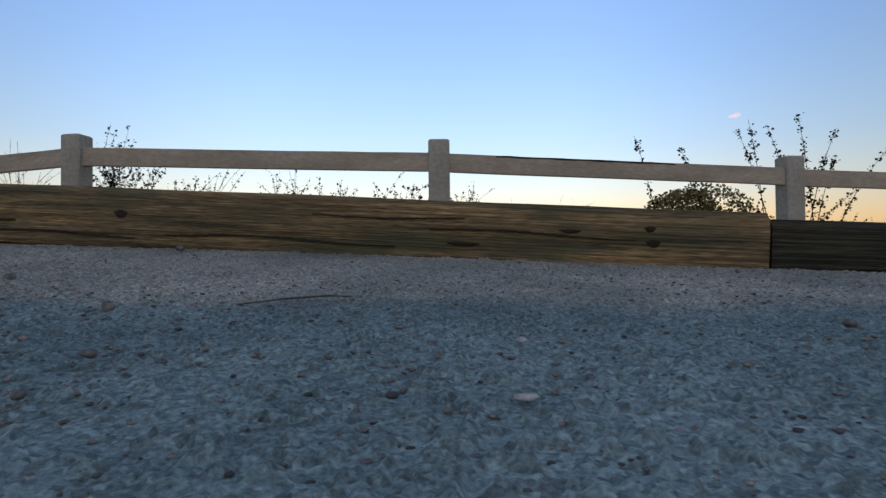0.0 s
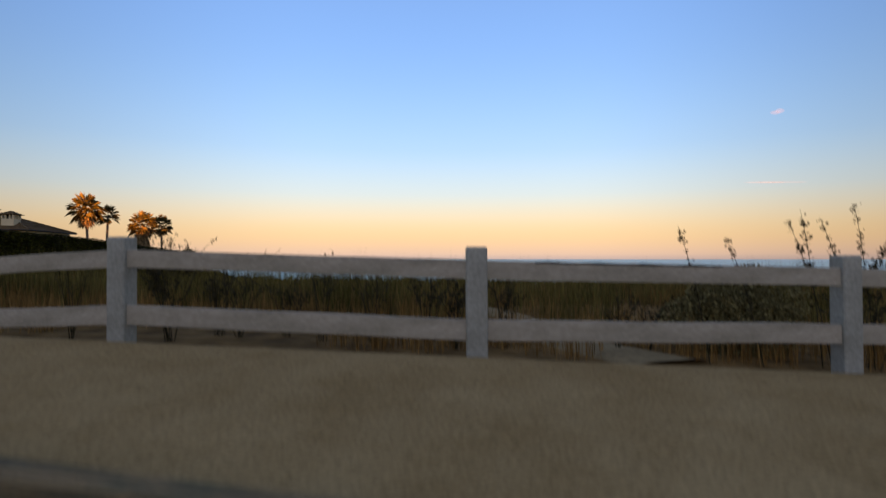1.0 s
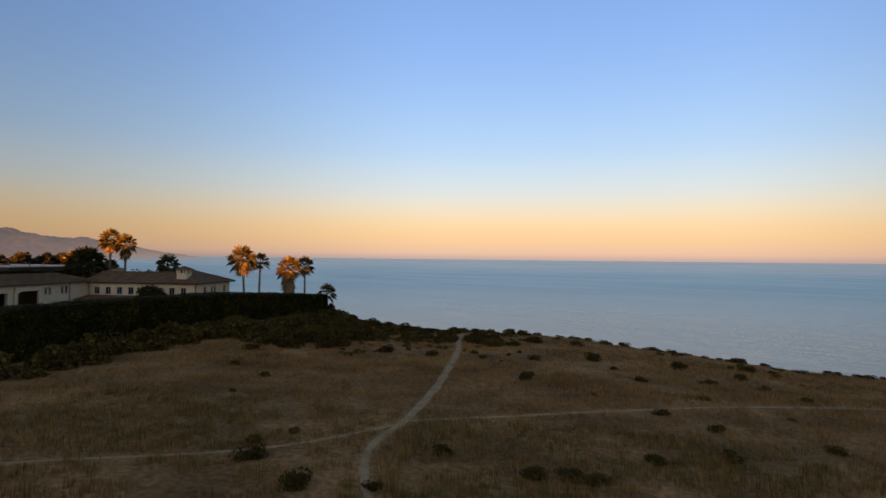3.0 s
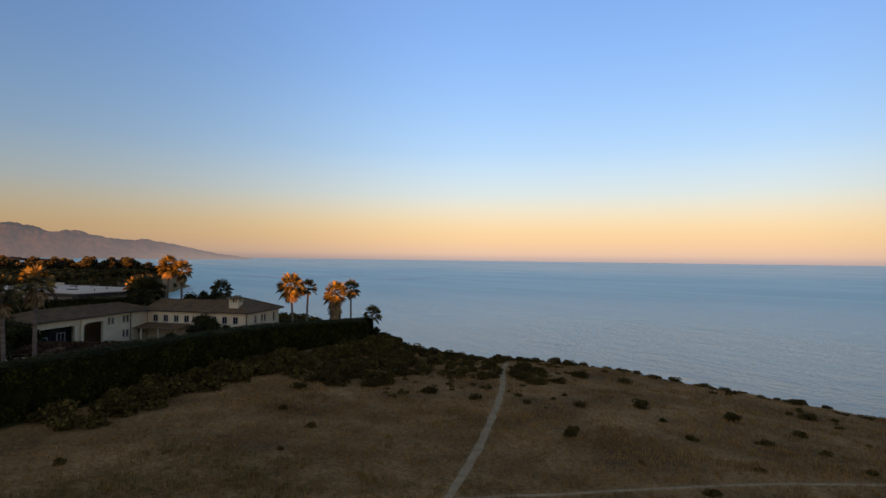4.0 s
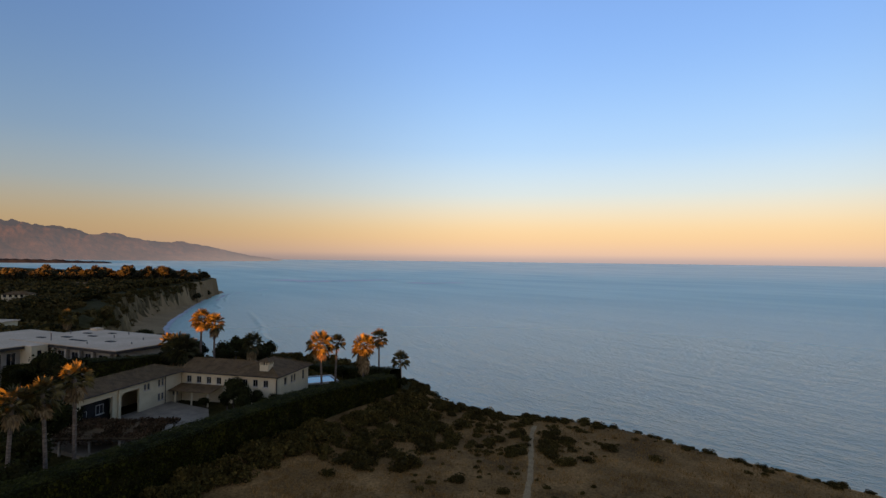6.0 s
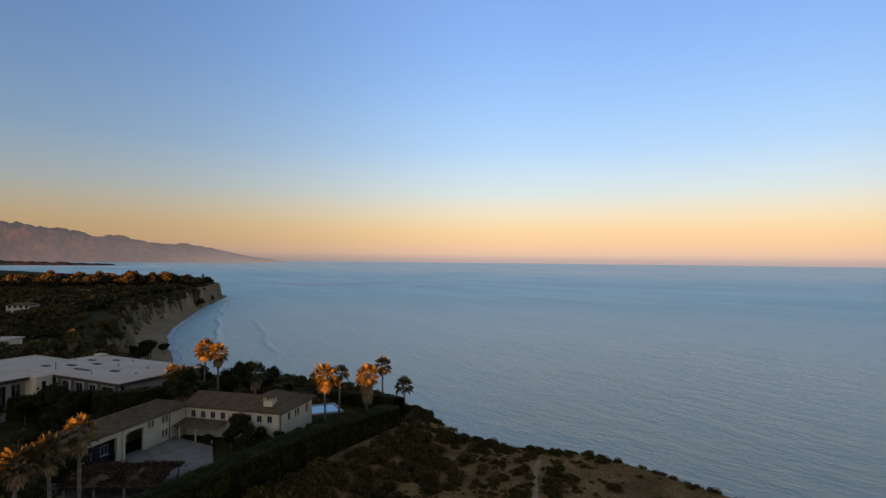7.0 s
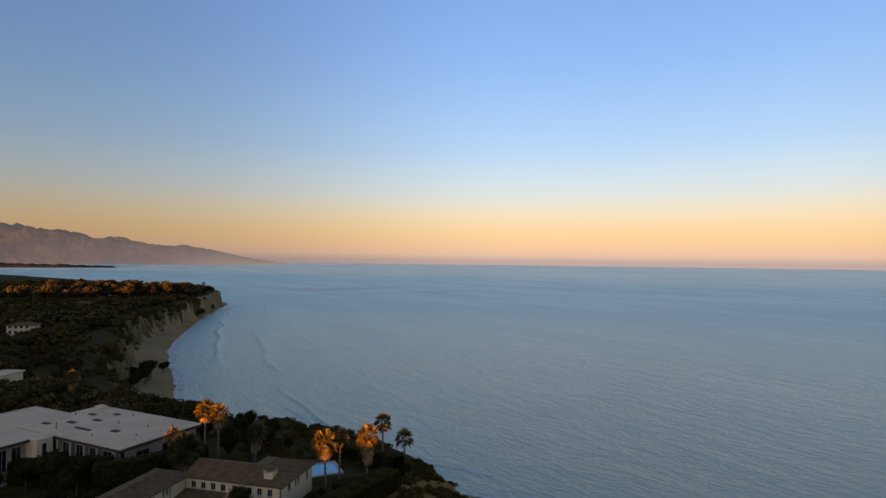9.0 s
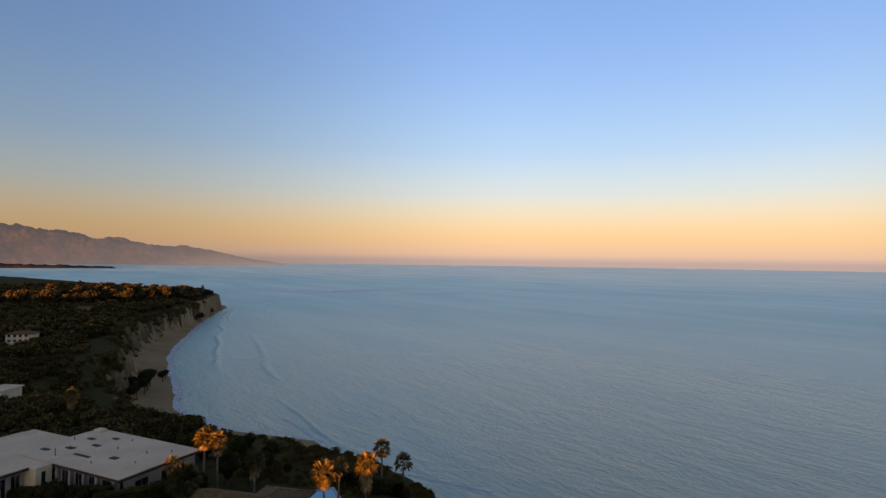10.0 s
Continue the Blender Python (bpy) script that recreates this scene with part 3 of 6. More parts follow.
def make_sea():
    rs = np.concatenate([np.arange(0, 400, 25), np.arange(400, 1500, 60), np.arange(1500, 4901, 170)])
    n = 160
    a = np.linspace(-math.pi * 0.62, math.pi * 0.72, n)
    R, A = np.meshgrid(rs, a, indexing="ij")
    Z = SEA_Z + 48 * np.clip((R - 1500) / 3400, 0, 1) ** 2
    idx = np.arange(len(rs) * n).reshape(len(rs), n)
    faces = np.stack([idx[:-1, :-1], idx[:-1, 1:], idx[1:, 1:], idx[1:, :-1]], -1).reshape(-1, 4)
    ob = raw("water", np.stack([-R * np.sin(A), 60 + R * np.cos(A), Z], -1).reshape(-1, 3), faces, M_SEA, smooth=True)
    return tagged(ob, "calm grey-blue sea with low swell reaching the horizon", "sea", kind="structure")


make_sea()


def make_mountains():
    """A long far range that runs down to the sea."""
    n, k = 620, 46
    a = np.linspace(radians(24), radians(84), n)
    distance_ramp = np.linspace(0, 1, k)
    A, D = np.meshgrid(a, distance_ramp, indexing="ij")
    deg = np.degrees(A)
    crest = np.interp(deg, [24, 36, 43, 46, 49.5, 52, 58, 61, 64, 70, 84], [0, 0, 55, 118, 160, 178, 245, 295, 288, 300, 330])
    R = 4300 + 550 * D
    rough = fbm(deg * 0.55, D * 3 + 40, 5) - 0.32 * np.abs(fbm(deg * 1.7 + 2 * D, D * 2.5 + 11, 4) - 0.5)
    prof = np.interp(D, [0, 0.25, 0.7, 1.0], [0.0, 0.30, 0.85, 1.0])
    Z = SEA_Z + 20 + crest * prof * (0.82 + 0.32 * rough) + 10 * (rough - 0.5) * (crest > 5)
    idx = np.arange(n * k).reshape(n, k)
    faces = np.stack([idx[:-1, :-1], idx[1:, :-1], idx[1:, 1:], idx[:-1, 1:]], -1).reshape(-1, 4)
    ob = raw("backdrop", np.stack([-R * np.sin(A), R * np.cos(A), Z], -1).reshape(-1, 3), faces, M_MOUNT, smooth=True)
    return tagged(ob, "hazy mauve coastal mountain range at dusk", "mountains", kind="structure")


make_mountains()


def low_point():
    """A low wooded point at the foot of the far range."""
    a = np.linspace(radians(54.5), radians(70), 90)
    rows = []
    for r, h in ((3650, 0), (3680, 1), (3760, 1.3), (3900, 1.1)):
        rows.append(np.stack([-r * np.sin(a), r * np.cos(a), -16.0 + h * (7 + 10 * sstep(54.5, 62, np.degrees(a))) * (0.6 + 0.8 * fbm(np.degrees(a) * 4, a * 0 + r * 0.01)) * sstep(54.5, 55.2, np.degrees(a))], -1))
    idx = np.arange(4 * 90).reshape(4, 90)
    faces = np.stack([idx[:-1, :-1], idx[:-1, 1:], idx[1:, 1:], idx[1:, :-1]], -1).reshape(-1, 4)
    tagged(raw("backdrop", np.concatenate(rows), faces, M_POINT, smooth=True), "low hazy wooded point below the mountains", "headland", kind="structure")


low_point()

# ---- parking strip, timbers and fence ----
def asphalt_z(x, y):
    return 0.022 + 0.078 * np.clip(y, 0, 9) - 0.023 * x * np.clip(y, 0, 9)


def chip_field(x, y, cell):
    """Irregular chips: a random height for each, and the distance to the joint beside it."""
    gx, gy = x / cell, y / cell
    ix, iy = np.floor(gx).astype(int), np.floor(gy).astype(int)
    d1, d2, h = np.full(x.shape, 9.0), np.full(x.shape, 9.0), np.zeros(x.shape)
    for dx in (-1, 0, 1):
        for dy in (-1, 0, 1):
            cx, cy = ix + dx, iy + dy
            d = np.hypot(cx + TABLE[cx % 256, cy % 256] - gx, cy + TABLE[(cx + 91) % 256, (cy + 37) % 256] - gy)
            near = d < d1
            d2 = np.where(near, d1, np.minimum(d2, d))
            h = np.where(near, TABLE[(cx + 13) % 256, (cy + 151) % 256], h)
            d1 = np.where(near, d, d1)
    return h, d2 - d1


def make_asphalt():
    xs = axis([(-9, -1.3, 0.12), (-1.3, 1.3, 0.0045), (1.3, 9, 0.12)])
    ys = axis([(-6, 0.05, 0.2), (0.05, 0.8, 0.0045), (0.8, 1.78, 0.0075)])
    X, Y = np.meshgrid(xs, ys, indexing="ij")
    near = (np.abs(X) < 1.3) & (Y > 0.05)
    h1, e1 = chip_field(X, Y, 0.0095)
    h2, e2 = chip_field(X + 3.3, Y + 1.7, 0.021)
    lump = h1 ** 2 * 0.0055 * sstep(0.0, 0.25, e1) + np.clip(h2 - 0.62, 0, 1) * 0.012 * sstep(0.0, 0.3, e2) + fbm(X * 3, Y * 3) * 0.012
    Z = asphalt_z(X, Y) + np.where(near, lump, 0.006)
    Yw = Y - 0.085 * X * (Y > 0.9) * (Y - 0.9) / 0.88
    idx = np.arange(len(xs) * len(ys)).reshape(len(xs), len(ys))
    faces = np.stack([idx[:-1, :-1], idx[1:, :-1], idx[1:, 1:], idx[:-1, 1:]], -1).reshape(-1, 4)
    ob = raw("road", np.stack([X, Yw, Z], -1).reshape(-1, 3), faces, M_ASPHALT, smooth=True)
    return tagged(ob, "coarse worn grey asphalt of a parking strip", "asphalt", kind="structure")


make_asphalt()


def timber(x0, x1, slope, m, material, label, seed, sag=0.0):
    """A squared railway sleeper with worn arrises, laid along its x axis."""
    r = np.random.default_rng(seed)
    n = int((x1 - x0) / 0.05)
    c, h = 0.016, 0.186
    prof = [(c, 0), (0.19 - c, 0), (0.19, c), (0.19, h - c), (0.19 - c, h), (c * 1.5, h), (0.004, h - c * 1.3), (0, h * 0.66), (0.002, h * 0.33), (0, c)]
    k = len(prof)
    vs, fs = [], []
    off = r.random(k) * 50
    for i in range(n + 1):
        x = x0 + (x1 - x0) * i / n
        for j, (py, pz) in enumerate(prof):
            w = noise.noise((x * 2.3 + off[j], j * 3.1, seed)) * 0.005 + noise.noise((x * 11 + off[j], j, seed)) * 0.003
            vs.append((x, py + w, pz + noise.noise((x * 1.7, j * 2.0, seed + 9)) * 0.004 * (pz > 0.1)))
    for i in range(n):
        fs += [(i * k + j, i * k + (j + 1) % k, (i + 1) * k + (j + 1) % k, (i + 1) * k + j) for j in range(k)]
    fs += [tuple(range(k)), tuple(range(n * k + k - 1, n * k - 1, -1))]
    g = Geo().add(vs, fs)
    ob = g.obj("timber_edging", material)
    ob.matrix_basis = m
    return tagged(ob, label, "timber", "timbers edging the parking strip")


T_ANG = math.degrees(math.atan(-0.092))
main_timber = timber(-2.3, 1.64, 0, pose(-0.74, 1.665, 0.178, 0, 3.05, T_ANG), M_TIMBER, "weathered brown timber edging beam beside grey asphalt", 3)
dark_timber = timber(-2.5, 2.4, 0, pose(3.395, 1.345, -0.022, 0, 2.2, T_ANG + 1.2), M_TIMBER_DARK, "dark creosoted timber edging beam beside grey asphalt", 4)
end_timber = timber(-2.5, 2.4, 0, pose(-5.48, 2.07, 0.375, 0, 2.3, T_ANG - 0.6), M_TIMBER, "weathered brown timber edging beam beside grey asphalt", 5)


def knot(x, z, rx, rz, parent):
    g = Geo()
    n = 14
    rim = [(x + rx * math.cos(a) * (1 + 0.2 * math.sin(3 * a)), -0.0035, z + rz * math.sin(a)) for a in [2 * math.pi * i / n for i in range(n)]]
    inner = [(x + rx * 0.5 * math.cos(a), -0.0075, z + rz * 0.5 * math.sin(a)) for a in [2 * math.pi * i / n for i in range(n)]]
    back = [(px, 0.012, pz) for px, py, pz in rim]
    vs = back + rim + inner
    fs = [(i, (i + 1) % n, n + (i + 1) % n, n + i) for i in range(n)] + [(n + i, n + (i + 1) % n, 2 * n + (i + 1) % n, 2 * n + i) for i in range(n)] + [tuple(range(2 * n, 3 * n))]
    g.add(vs, fs).obj("knot", M_CRACK, parent)


for kx, kz, ra, rb in ((1.32, 0.125, 0.014, 0.009), (1.33, 0.085, 0.018, 0.011), (-0.25, 0.105, 0.020, 0.012), (1.10, 0.11, 0.03, 0.006), (0.80, 0.06, 0.045, 0.006), (-0.75, 0.09, 0.04, 0.011)):
    knot(kx, kz, ra, rb, main_timber)
for tm in (dark_timber, end_timber):
    for kx, kz, ra, rb in ((-1.9, 0.1, 0.03, 0.015), (0.4, 0.12, 0.03, 0.014), (1.5, 0.07, 0.035, 0.012)):
        knot(kx, kz, ra, rb, tm)
for cx0, cx1, cz, tm in ((0.70, 1.28, 0.098, main_timber), (-0.1, 0.6, 0.05, main_timber), (-0.9, -0.2, 0.038, main_timber), (0.35, 0.8, 0.13, main_timber), (-1.9, -0.6, 0.07, main_timber), (-2.3, -1.2, 0.06, dark_timber), (-1.0, 0.9, 0.12, dark_timber), (0.9, 2.1, 0.07, end_timber), (-1.5, 0.4, 0.11, end_timber)):
    g = Geo()
    n = 16
    for i in range(n):
        xa, xb = cx0 + (cx1 - cx0) * i / n, cx0 + (cx1 - cx0) * (i + 1) / n
        za, zb = cz + 0.006 * math.sin(xa * 9), cz + 0.006 * math.sin(xb * 9)
        t = 0.0014 * math.sin(math.pi * (i + 0.5) / n) + 0.0006
        g.box(xa, -0.0045, min(za, zb) - t, xb, 0.01, max(za, zb) + t)
    g.obj("crack", M_CRACK, tm)

# ---- post and rail fence ----
POSTS = [(-6.75, 5.85, 1.17), (-3.42, 5.15, 1.34), (-0.035, 4.99, 1.24), (3.45, 5.48, 1.17), (6.9, 5.95, 1.09)]
fence = empty("fence", pose(0, 0, 0), "weathered white two-rail timber fence along a bluff", "fence")
for i, (px, py, pt) in enumerate(POSTS):
    a, b = POSTS[max(i - 1, 0)], POSTS[min(i + 1, len(POSTS) - 1)]
    ang = math.atan2(b[1] - a[1], b[0] - a[0])
    if i == 2:
        ang = 0.03
    g = Geo()
    g.box(-0.095, -0.095, -1.55, 0.095, 0.095, 0, 0.014)
    ob = g.obj("post", M_POST, fence)
    ob.matrix_basis = pose(px, py, pt, 0.3, -0.4, math.degrees(ang))
for (ax, ay, at), (bx, by, bt) in zip(POSTS[:-1], POSTS[1:]):
    ln, yaw = math.hypot(bx - ax, by - ay), math.degrees(math.atan2(by - ay, bx - ax))
    for drop, hh in ((0.12, 0.172), (0.645, 0.19)):
        n = 12
        g = Geo()
        vs, fs = [], []
        for i in range(n + 1):
            x = 0.07 + (ln - 0.14) * i / n
            w = noise.noise((ax + x * 0.9, drop * 9, 2)) * 0.008
            e = noise.noise((ax + x * 5, drop * 9, 7)) * 0.003
            prof = [(-0.02, -hh + w + 0.004), (0.02, -hh + w + 0.004), (0.024, -hh + w + 0.009), (0.024, -0.006 + w), (0.019, w + e), (-0.019, w + e), (-0.024, -0.006 + w), (-0.024, -hh + w + 0.009)]
            vs += [(x, py - 0.03, pz) for py, pz in prof]
        for i in range(n):
            fs += [(i * 8 + j, i * 8 + (j + 1) % 8, (i + 1) * 8 + (j + 1) % 8, (i + 1) * 8 + j) for j in range(8)]
        fs += [tuple(range(7, -1, -1)), tuple(range(n * 8, n * 8 + 8))]
        rail = g.add([(x, y, z) for x, y, z in vs], [q[::-1] for q in fs]).obj("rail", M_FENCE, fence)
        rail.matrix_basis = pose(ax, ay, at - drop, 0, math.degrees(math.atan2(at - bt, ln)), yaw)
        if drop < 0.2 and abs(ax + 0.035) < 0.1:
            g = Geo()
            vs = []
            for i in range(15):
                x, lo, hi = 0.52 + i * 0.125, -0.018 + 0.003 * math.sin(i * 2.1), -0.004 + 0.004 * math.sin(i * 1.7)
                vs += [(x, -0.0575, lo), (x, -0.0575, hi), (x, -0.03, hi + 0.004), (x, -0.03, lo)]
            g.add(vs, [(i * 4 + j, i * 4 + 4 + j, i * 4 + 4 + (j + 1) % 4, i * 4 + (j + 1) % 4) for i in range(14) for j in range(4)])
            g.obj("split", M_CRACK, rail)


# ---- foliage tools ----
def cards(centres, size, rng, flat=0.0, aspect=1.0, jitter=0.5):
    """Small leaf quads, bent along their middle, at the centres."""
    n = len(centres)
    a = rng.normal(size=(n, 3))
    a[:, 2] *= 1 - flat
    a /= np.linalg.norm(a, axis=1)[:, None]
    b = np.cross(a, rng.normal(size=(n, 3)))
    b /= np.linalg.norm(b, axis=1)[:, None] + 1e-9
    s = (size * (1 - jitter + 2 * jitter * rng.random(n)))[:, None]
    p, q = a * s * 0.5 * aspect, b * s * 0.5
    up = np.cross(a, b) * s * 0.18
    v = np.stack([centres - p, centres - q * 0.8 + up, centres + p, centres + q * 0.8 + up], 1).reshape(-1, 3)
    f = np.arange(4 * n).reshape(-1, 4)
    return v, f


def blob_points(n, radii, rng, lumps=7, shell=0.75):
    """Places for leaves on an uneven crown made of several lumps."""
    lump_c = rng.normal(size=(lumps, 3))
    lump_c /= np.linalg.norm(lump_c, axis=1)[:, None]
    lump_c *= 0.55 * rng.random((lumps, 1)) ** 0.4
    lump_r = 0.35 + 0.25 * rng.random(lumps)
    k = rng.integers(0, lumps, n)
    d = rng.normal(size=(n, 3))
    d /= np.linalg.norm(d, axis=1)[:, None]
    rr = shell + (1 - shell) * rng.random((n, 1))
    return (lump_c[k] + d * lump_r[k][:, None] * rr) * np.array(radii), lump_c * np.array(radii), lump_r


def core_geo(cs, rs, radii, scale=0.8):
    g = Geo()
    for c, r in zip(cs, rs):
        n, m = 8, 5
        vs = [(c[0] + r * scale * radii[0] * math.sin(math.pi * j / m) * math.cos(2 * math.pi * i / n), c[1] + r * scale * radii[1] * math.sin(math.pi * j / m) * math.sin(2 * math.pi * i / n),
               c[2] + r * scale * radii[2] * math.cos(math.pi * j / m)) for j in range(m + 1) for i in range(n)]
        fs = [(j * n + i, (j + 1) * n + i, (j + 1) * n + (i + 1) % n, j * n + (i + 1) % n) for j in range(m) for i in range(n)]
        g.add(vs, fs)
    return g


def shrub(seed, leaf, material, label, n=260, radii=(1, 1, 0.75), name="shrub", category="shrub", group="", core=0.42):
    rng = np.random.default_rng(seed)
    pts, cs, rs = blob_points(n, radii, rng, 8)
    pts[:, 2] = np.abs(pts[:, 2] + radii[2] * 0.45)
    e = empty(name, pose(0, 0, -500), label, category, group)
    v, f = cards(pts, leaf, rng)
    raw("foliage", v, f, material, e)
    cs[:, 2] = np.abs(cs[:, 2] + radii[2] * 0.4)
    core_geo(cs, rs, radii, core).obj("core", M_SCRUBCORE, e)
    return e


def tree(seed, height, radii, leaf, n, material, label, name="tree", category="tree", group=""):
    rng = np.random.default_rng(seed)
    e = empty(name, pose(0, 0, -500), label, category, group)
    pts, cs, rs = blob_points(n, radii, rng, 12)
    zc = height - radii[2] * 0.8
    v, f = cards(pts + np.array([0, 0, zc]), leaf, rng)
    raw("crown", v, f, material, e)
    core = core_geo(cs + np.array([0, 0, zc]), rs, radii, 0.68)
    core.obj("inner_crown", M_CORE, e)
    g = Geo()
    g.tube([(0, 0, -0.8), (0.1, 0.05, zc * 0.5), (0.05, 0.1, zc)], [height * 0.035, height * 0.026, height * 0.018], 8)
    for c in cs[:7]:
        g.tube([(0.08, 0.06, zc * 0.55), tuple(c * 0.5 + np.array([0, 0, zc * 0.85])), tuple(c * 0.9 + np.array([0, 0, zc]))], [height * 0.016, height * 0.01, height * 0.004], 5)
    g.obj("trunk", M_BARK, e)
    return e


def scatter(protos, places, rng, tilt=3):
    """Copies of the given things, each at (x, y, z, scale); the things themselves take the first places."""
    for i, (x, y, z, sc) in enumerate(places):
        e = protos[i % len(protos)]
        if i >= len(protos):
            e = copy_thing(e, pose(0, 0, 0))
        squash = 0.85 + 0.3 * rng.random()
        e.matrix_basis = pose(x, y, z, rng.normal() * tilt, rng.normal() * tilt, rng.random() * 360) @ Matrix.Diagonal((sc, sc, sc * squash, 1))


# ---- weeds behind the fence ----
def weed(seed, height, stems, spread, leaf, per, label, name="weed", branchy=2):
    """Thin stems that fork, with small leaves or seed heads along them."""
    r = random.Random(seed)
    rng = np.random.default_rng(seed)
    e = empty(name, pose(0, 0, 0), label, "weed", "dry weeds behind the fence")
    g, pts = Geo(), []
    for _ in range(stems):
        a, lean = r.random() * 6.28, spread * (0.3 + 0.7 * r.random())
        h = height * (0.6 + 0.4 * r.random())
        base = Vector((0.12 * spread * r.uniform(-1, 1), 0.12 * spread * r.uniform(-1, 1), -0.05))
        tip = base + Vector((math.cos(a) * lean, math.sin(a) * lean, h))
        mid = base.lerp(tip, 0.5) + Vector((math.cos(a) * -0.1 * lean, 0, 0.06 * h))
        g.tube([base, mid, tip], [0.005, 0.0035, 0.0015], 4, False)
        ways = [(mid, tip)]
        for _b in range(branchy):
            s = mid.lerp(tip, r.random() * 0.7)
            t = s + Vector((r.uniform(-1, 1) * 0.3 * h, r.uniform(-1, 1) * 0.3 * h, r.uniform(0.1, 0.4) * h))
            g.tube([s, s.lerp(t, 0.5) + Vector((0, 0, 0.02)), t], [0.003, 0.002, 0.001], 3, False)
            ways.append((s, t))
        for s, t in ways:
            for _l in range(per):
                p = s.lerp(t, r.random() ** 0.7)
                pts.append((p.x + r.gauss(0, 0.012), p.y + r.gauss(0, 0.012), p.z + r.gauss(0, 0.012)))
    g.obj("stalk", M_WEED, e)
    v, f = cards(np.array(pts), leaf, rng, aspect=0.8)
    raw("foliage", v, f, M_WEED, e)
    return e


W_SPINDLY = "dry spindly weed with small leaves behind the fence"
for i, (x, y, h, st, sp, leaf, per, br) in enumerate((
        (-3.28, 5.75, 1.18, 16, 0.35, 0.030, 16, 3), (-3.0, 6.3, 0.95, 12, 0.4, 0.028, 12, 3), (-2.7, 6.2, 1.0, 9, 0.45, 0.024, 8, 3), (-2.3, 6.5, 0.85, 9, 0.4, 0.026, 10, 3), (-1.75, 6.2, 1.0, 7, 0.3, 0.028, 7, 3),
        (-1.2, 6.3, 1.02, 8, 0.35, 0.028, 8, 3), (-0.55, 6.2, 0.95, 7, 0.3, 0.034, 9, 3), (-0.25, 6.0, 0.98, 8, 0.25, 0.04, 10, 3), (0.28, 6.3, 0.93, 9, 0.3, 0.024, 10, 4), (1.55, 6.4, 0.75, 6, 0.3, 0.028, 8, 3),
        (1.95, 6.5, 0.8, 5, 0.25, 0.03, 8, 3), (-4.25, 5.6, 1.1, 8, 0.3, 0.02, 3, 2), (4.35, 6.9, 1.0, 7, 0.35, 0.03, 12, 3), (4.75, 6.8, 0.8, 6, 0.4, 0.03, 8, 3))):
    e = weed(40 + i, h, st, sp, leaf, per, W_SPINDLY, branchy=br)
    e.matrix_basis = pose(x, y, ground_z(x, y))


def stalk_weed(seed, stems, y):
    """A few long bowed stalks with clusters of small leaves along their upper part; stems: foot x, tip x, tip height."""
    r = random.Random(seed)
    foot = stems[0][0]
    e = empty("weed", pose(foot, y, ground_z(foot, y)), "tall leafy dry stalks behind the fence", "weed", "dry weeds behind the fence")
    g, pts = Geo(), []
    zg = ground_z(foot, y)
    for fx, tx, tz in stems:
        p0, p2 = Vector((fx - foot, r.uniform(-0.1, 0.1), -0.05)), Vector((tx - foot, r.uniform(-0.35, 0.35), tz - zg))
        p1 = p0.lerp(p2, 0.5) + Vector((-0.16 * (tx - fx), 0, 0.10 * (tz - zg)))
        way = [p0 * (1 - t) ** 2 + p1 * 2 * t * (1 - t) + p2 * t * t for t in [i / 12 for i in range(13)]]
        g.tube(way, [0.0065 - 0.0048 * i / 12 for i in range(13)], 5, False)
        for _k in range(34):
            t = 0.35 + 0.65 * r.random()
            i = min(11, int(t * 12))
            q = way[i].lerp(way[i + 1], t * 12 - i)
            for _c in range(r.choice((2, 3, 4))):
                pts.append((q.x + r.gauss(0, 0.018), q.y + r.gauss(0, 0.02), q.z + r.gauss(0, 0.016)))
    g.obj("stalk", M_WEED, e)
    v, f = cards(np.array(pts), 0.034, np.random.default_rng(seed), aspect=0.8)
    raw("foliage", v, f, M_WEED, e)


stalk_weed(71, ((2.32, 2.05, 1.48),), 5.8)
stalk_weed(72, ((2.82, 2.54, 1.33),), 5.8)
stalk_weed(73, ((3.50, 3.11, 1.51), (3.45, 3.25, 1.64), (3.79, 3.31, 1.54),), 5.8)
stalk_weed(74, ((3.98, 3.76, 1.67), (3.77, 4.29, 1.58), (3.65, 4.16, 1.32), (3.89, 4.37, 1.29), (3.91, 4.66, 1.33), (3.65, 4.60, 0.94),), 5.8)
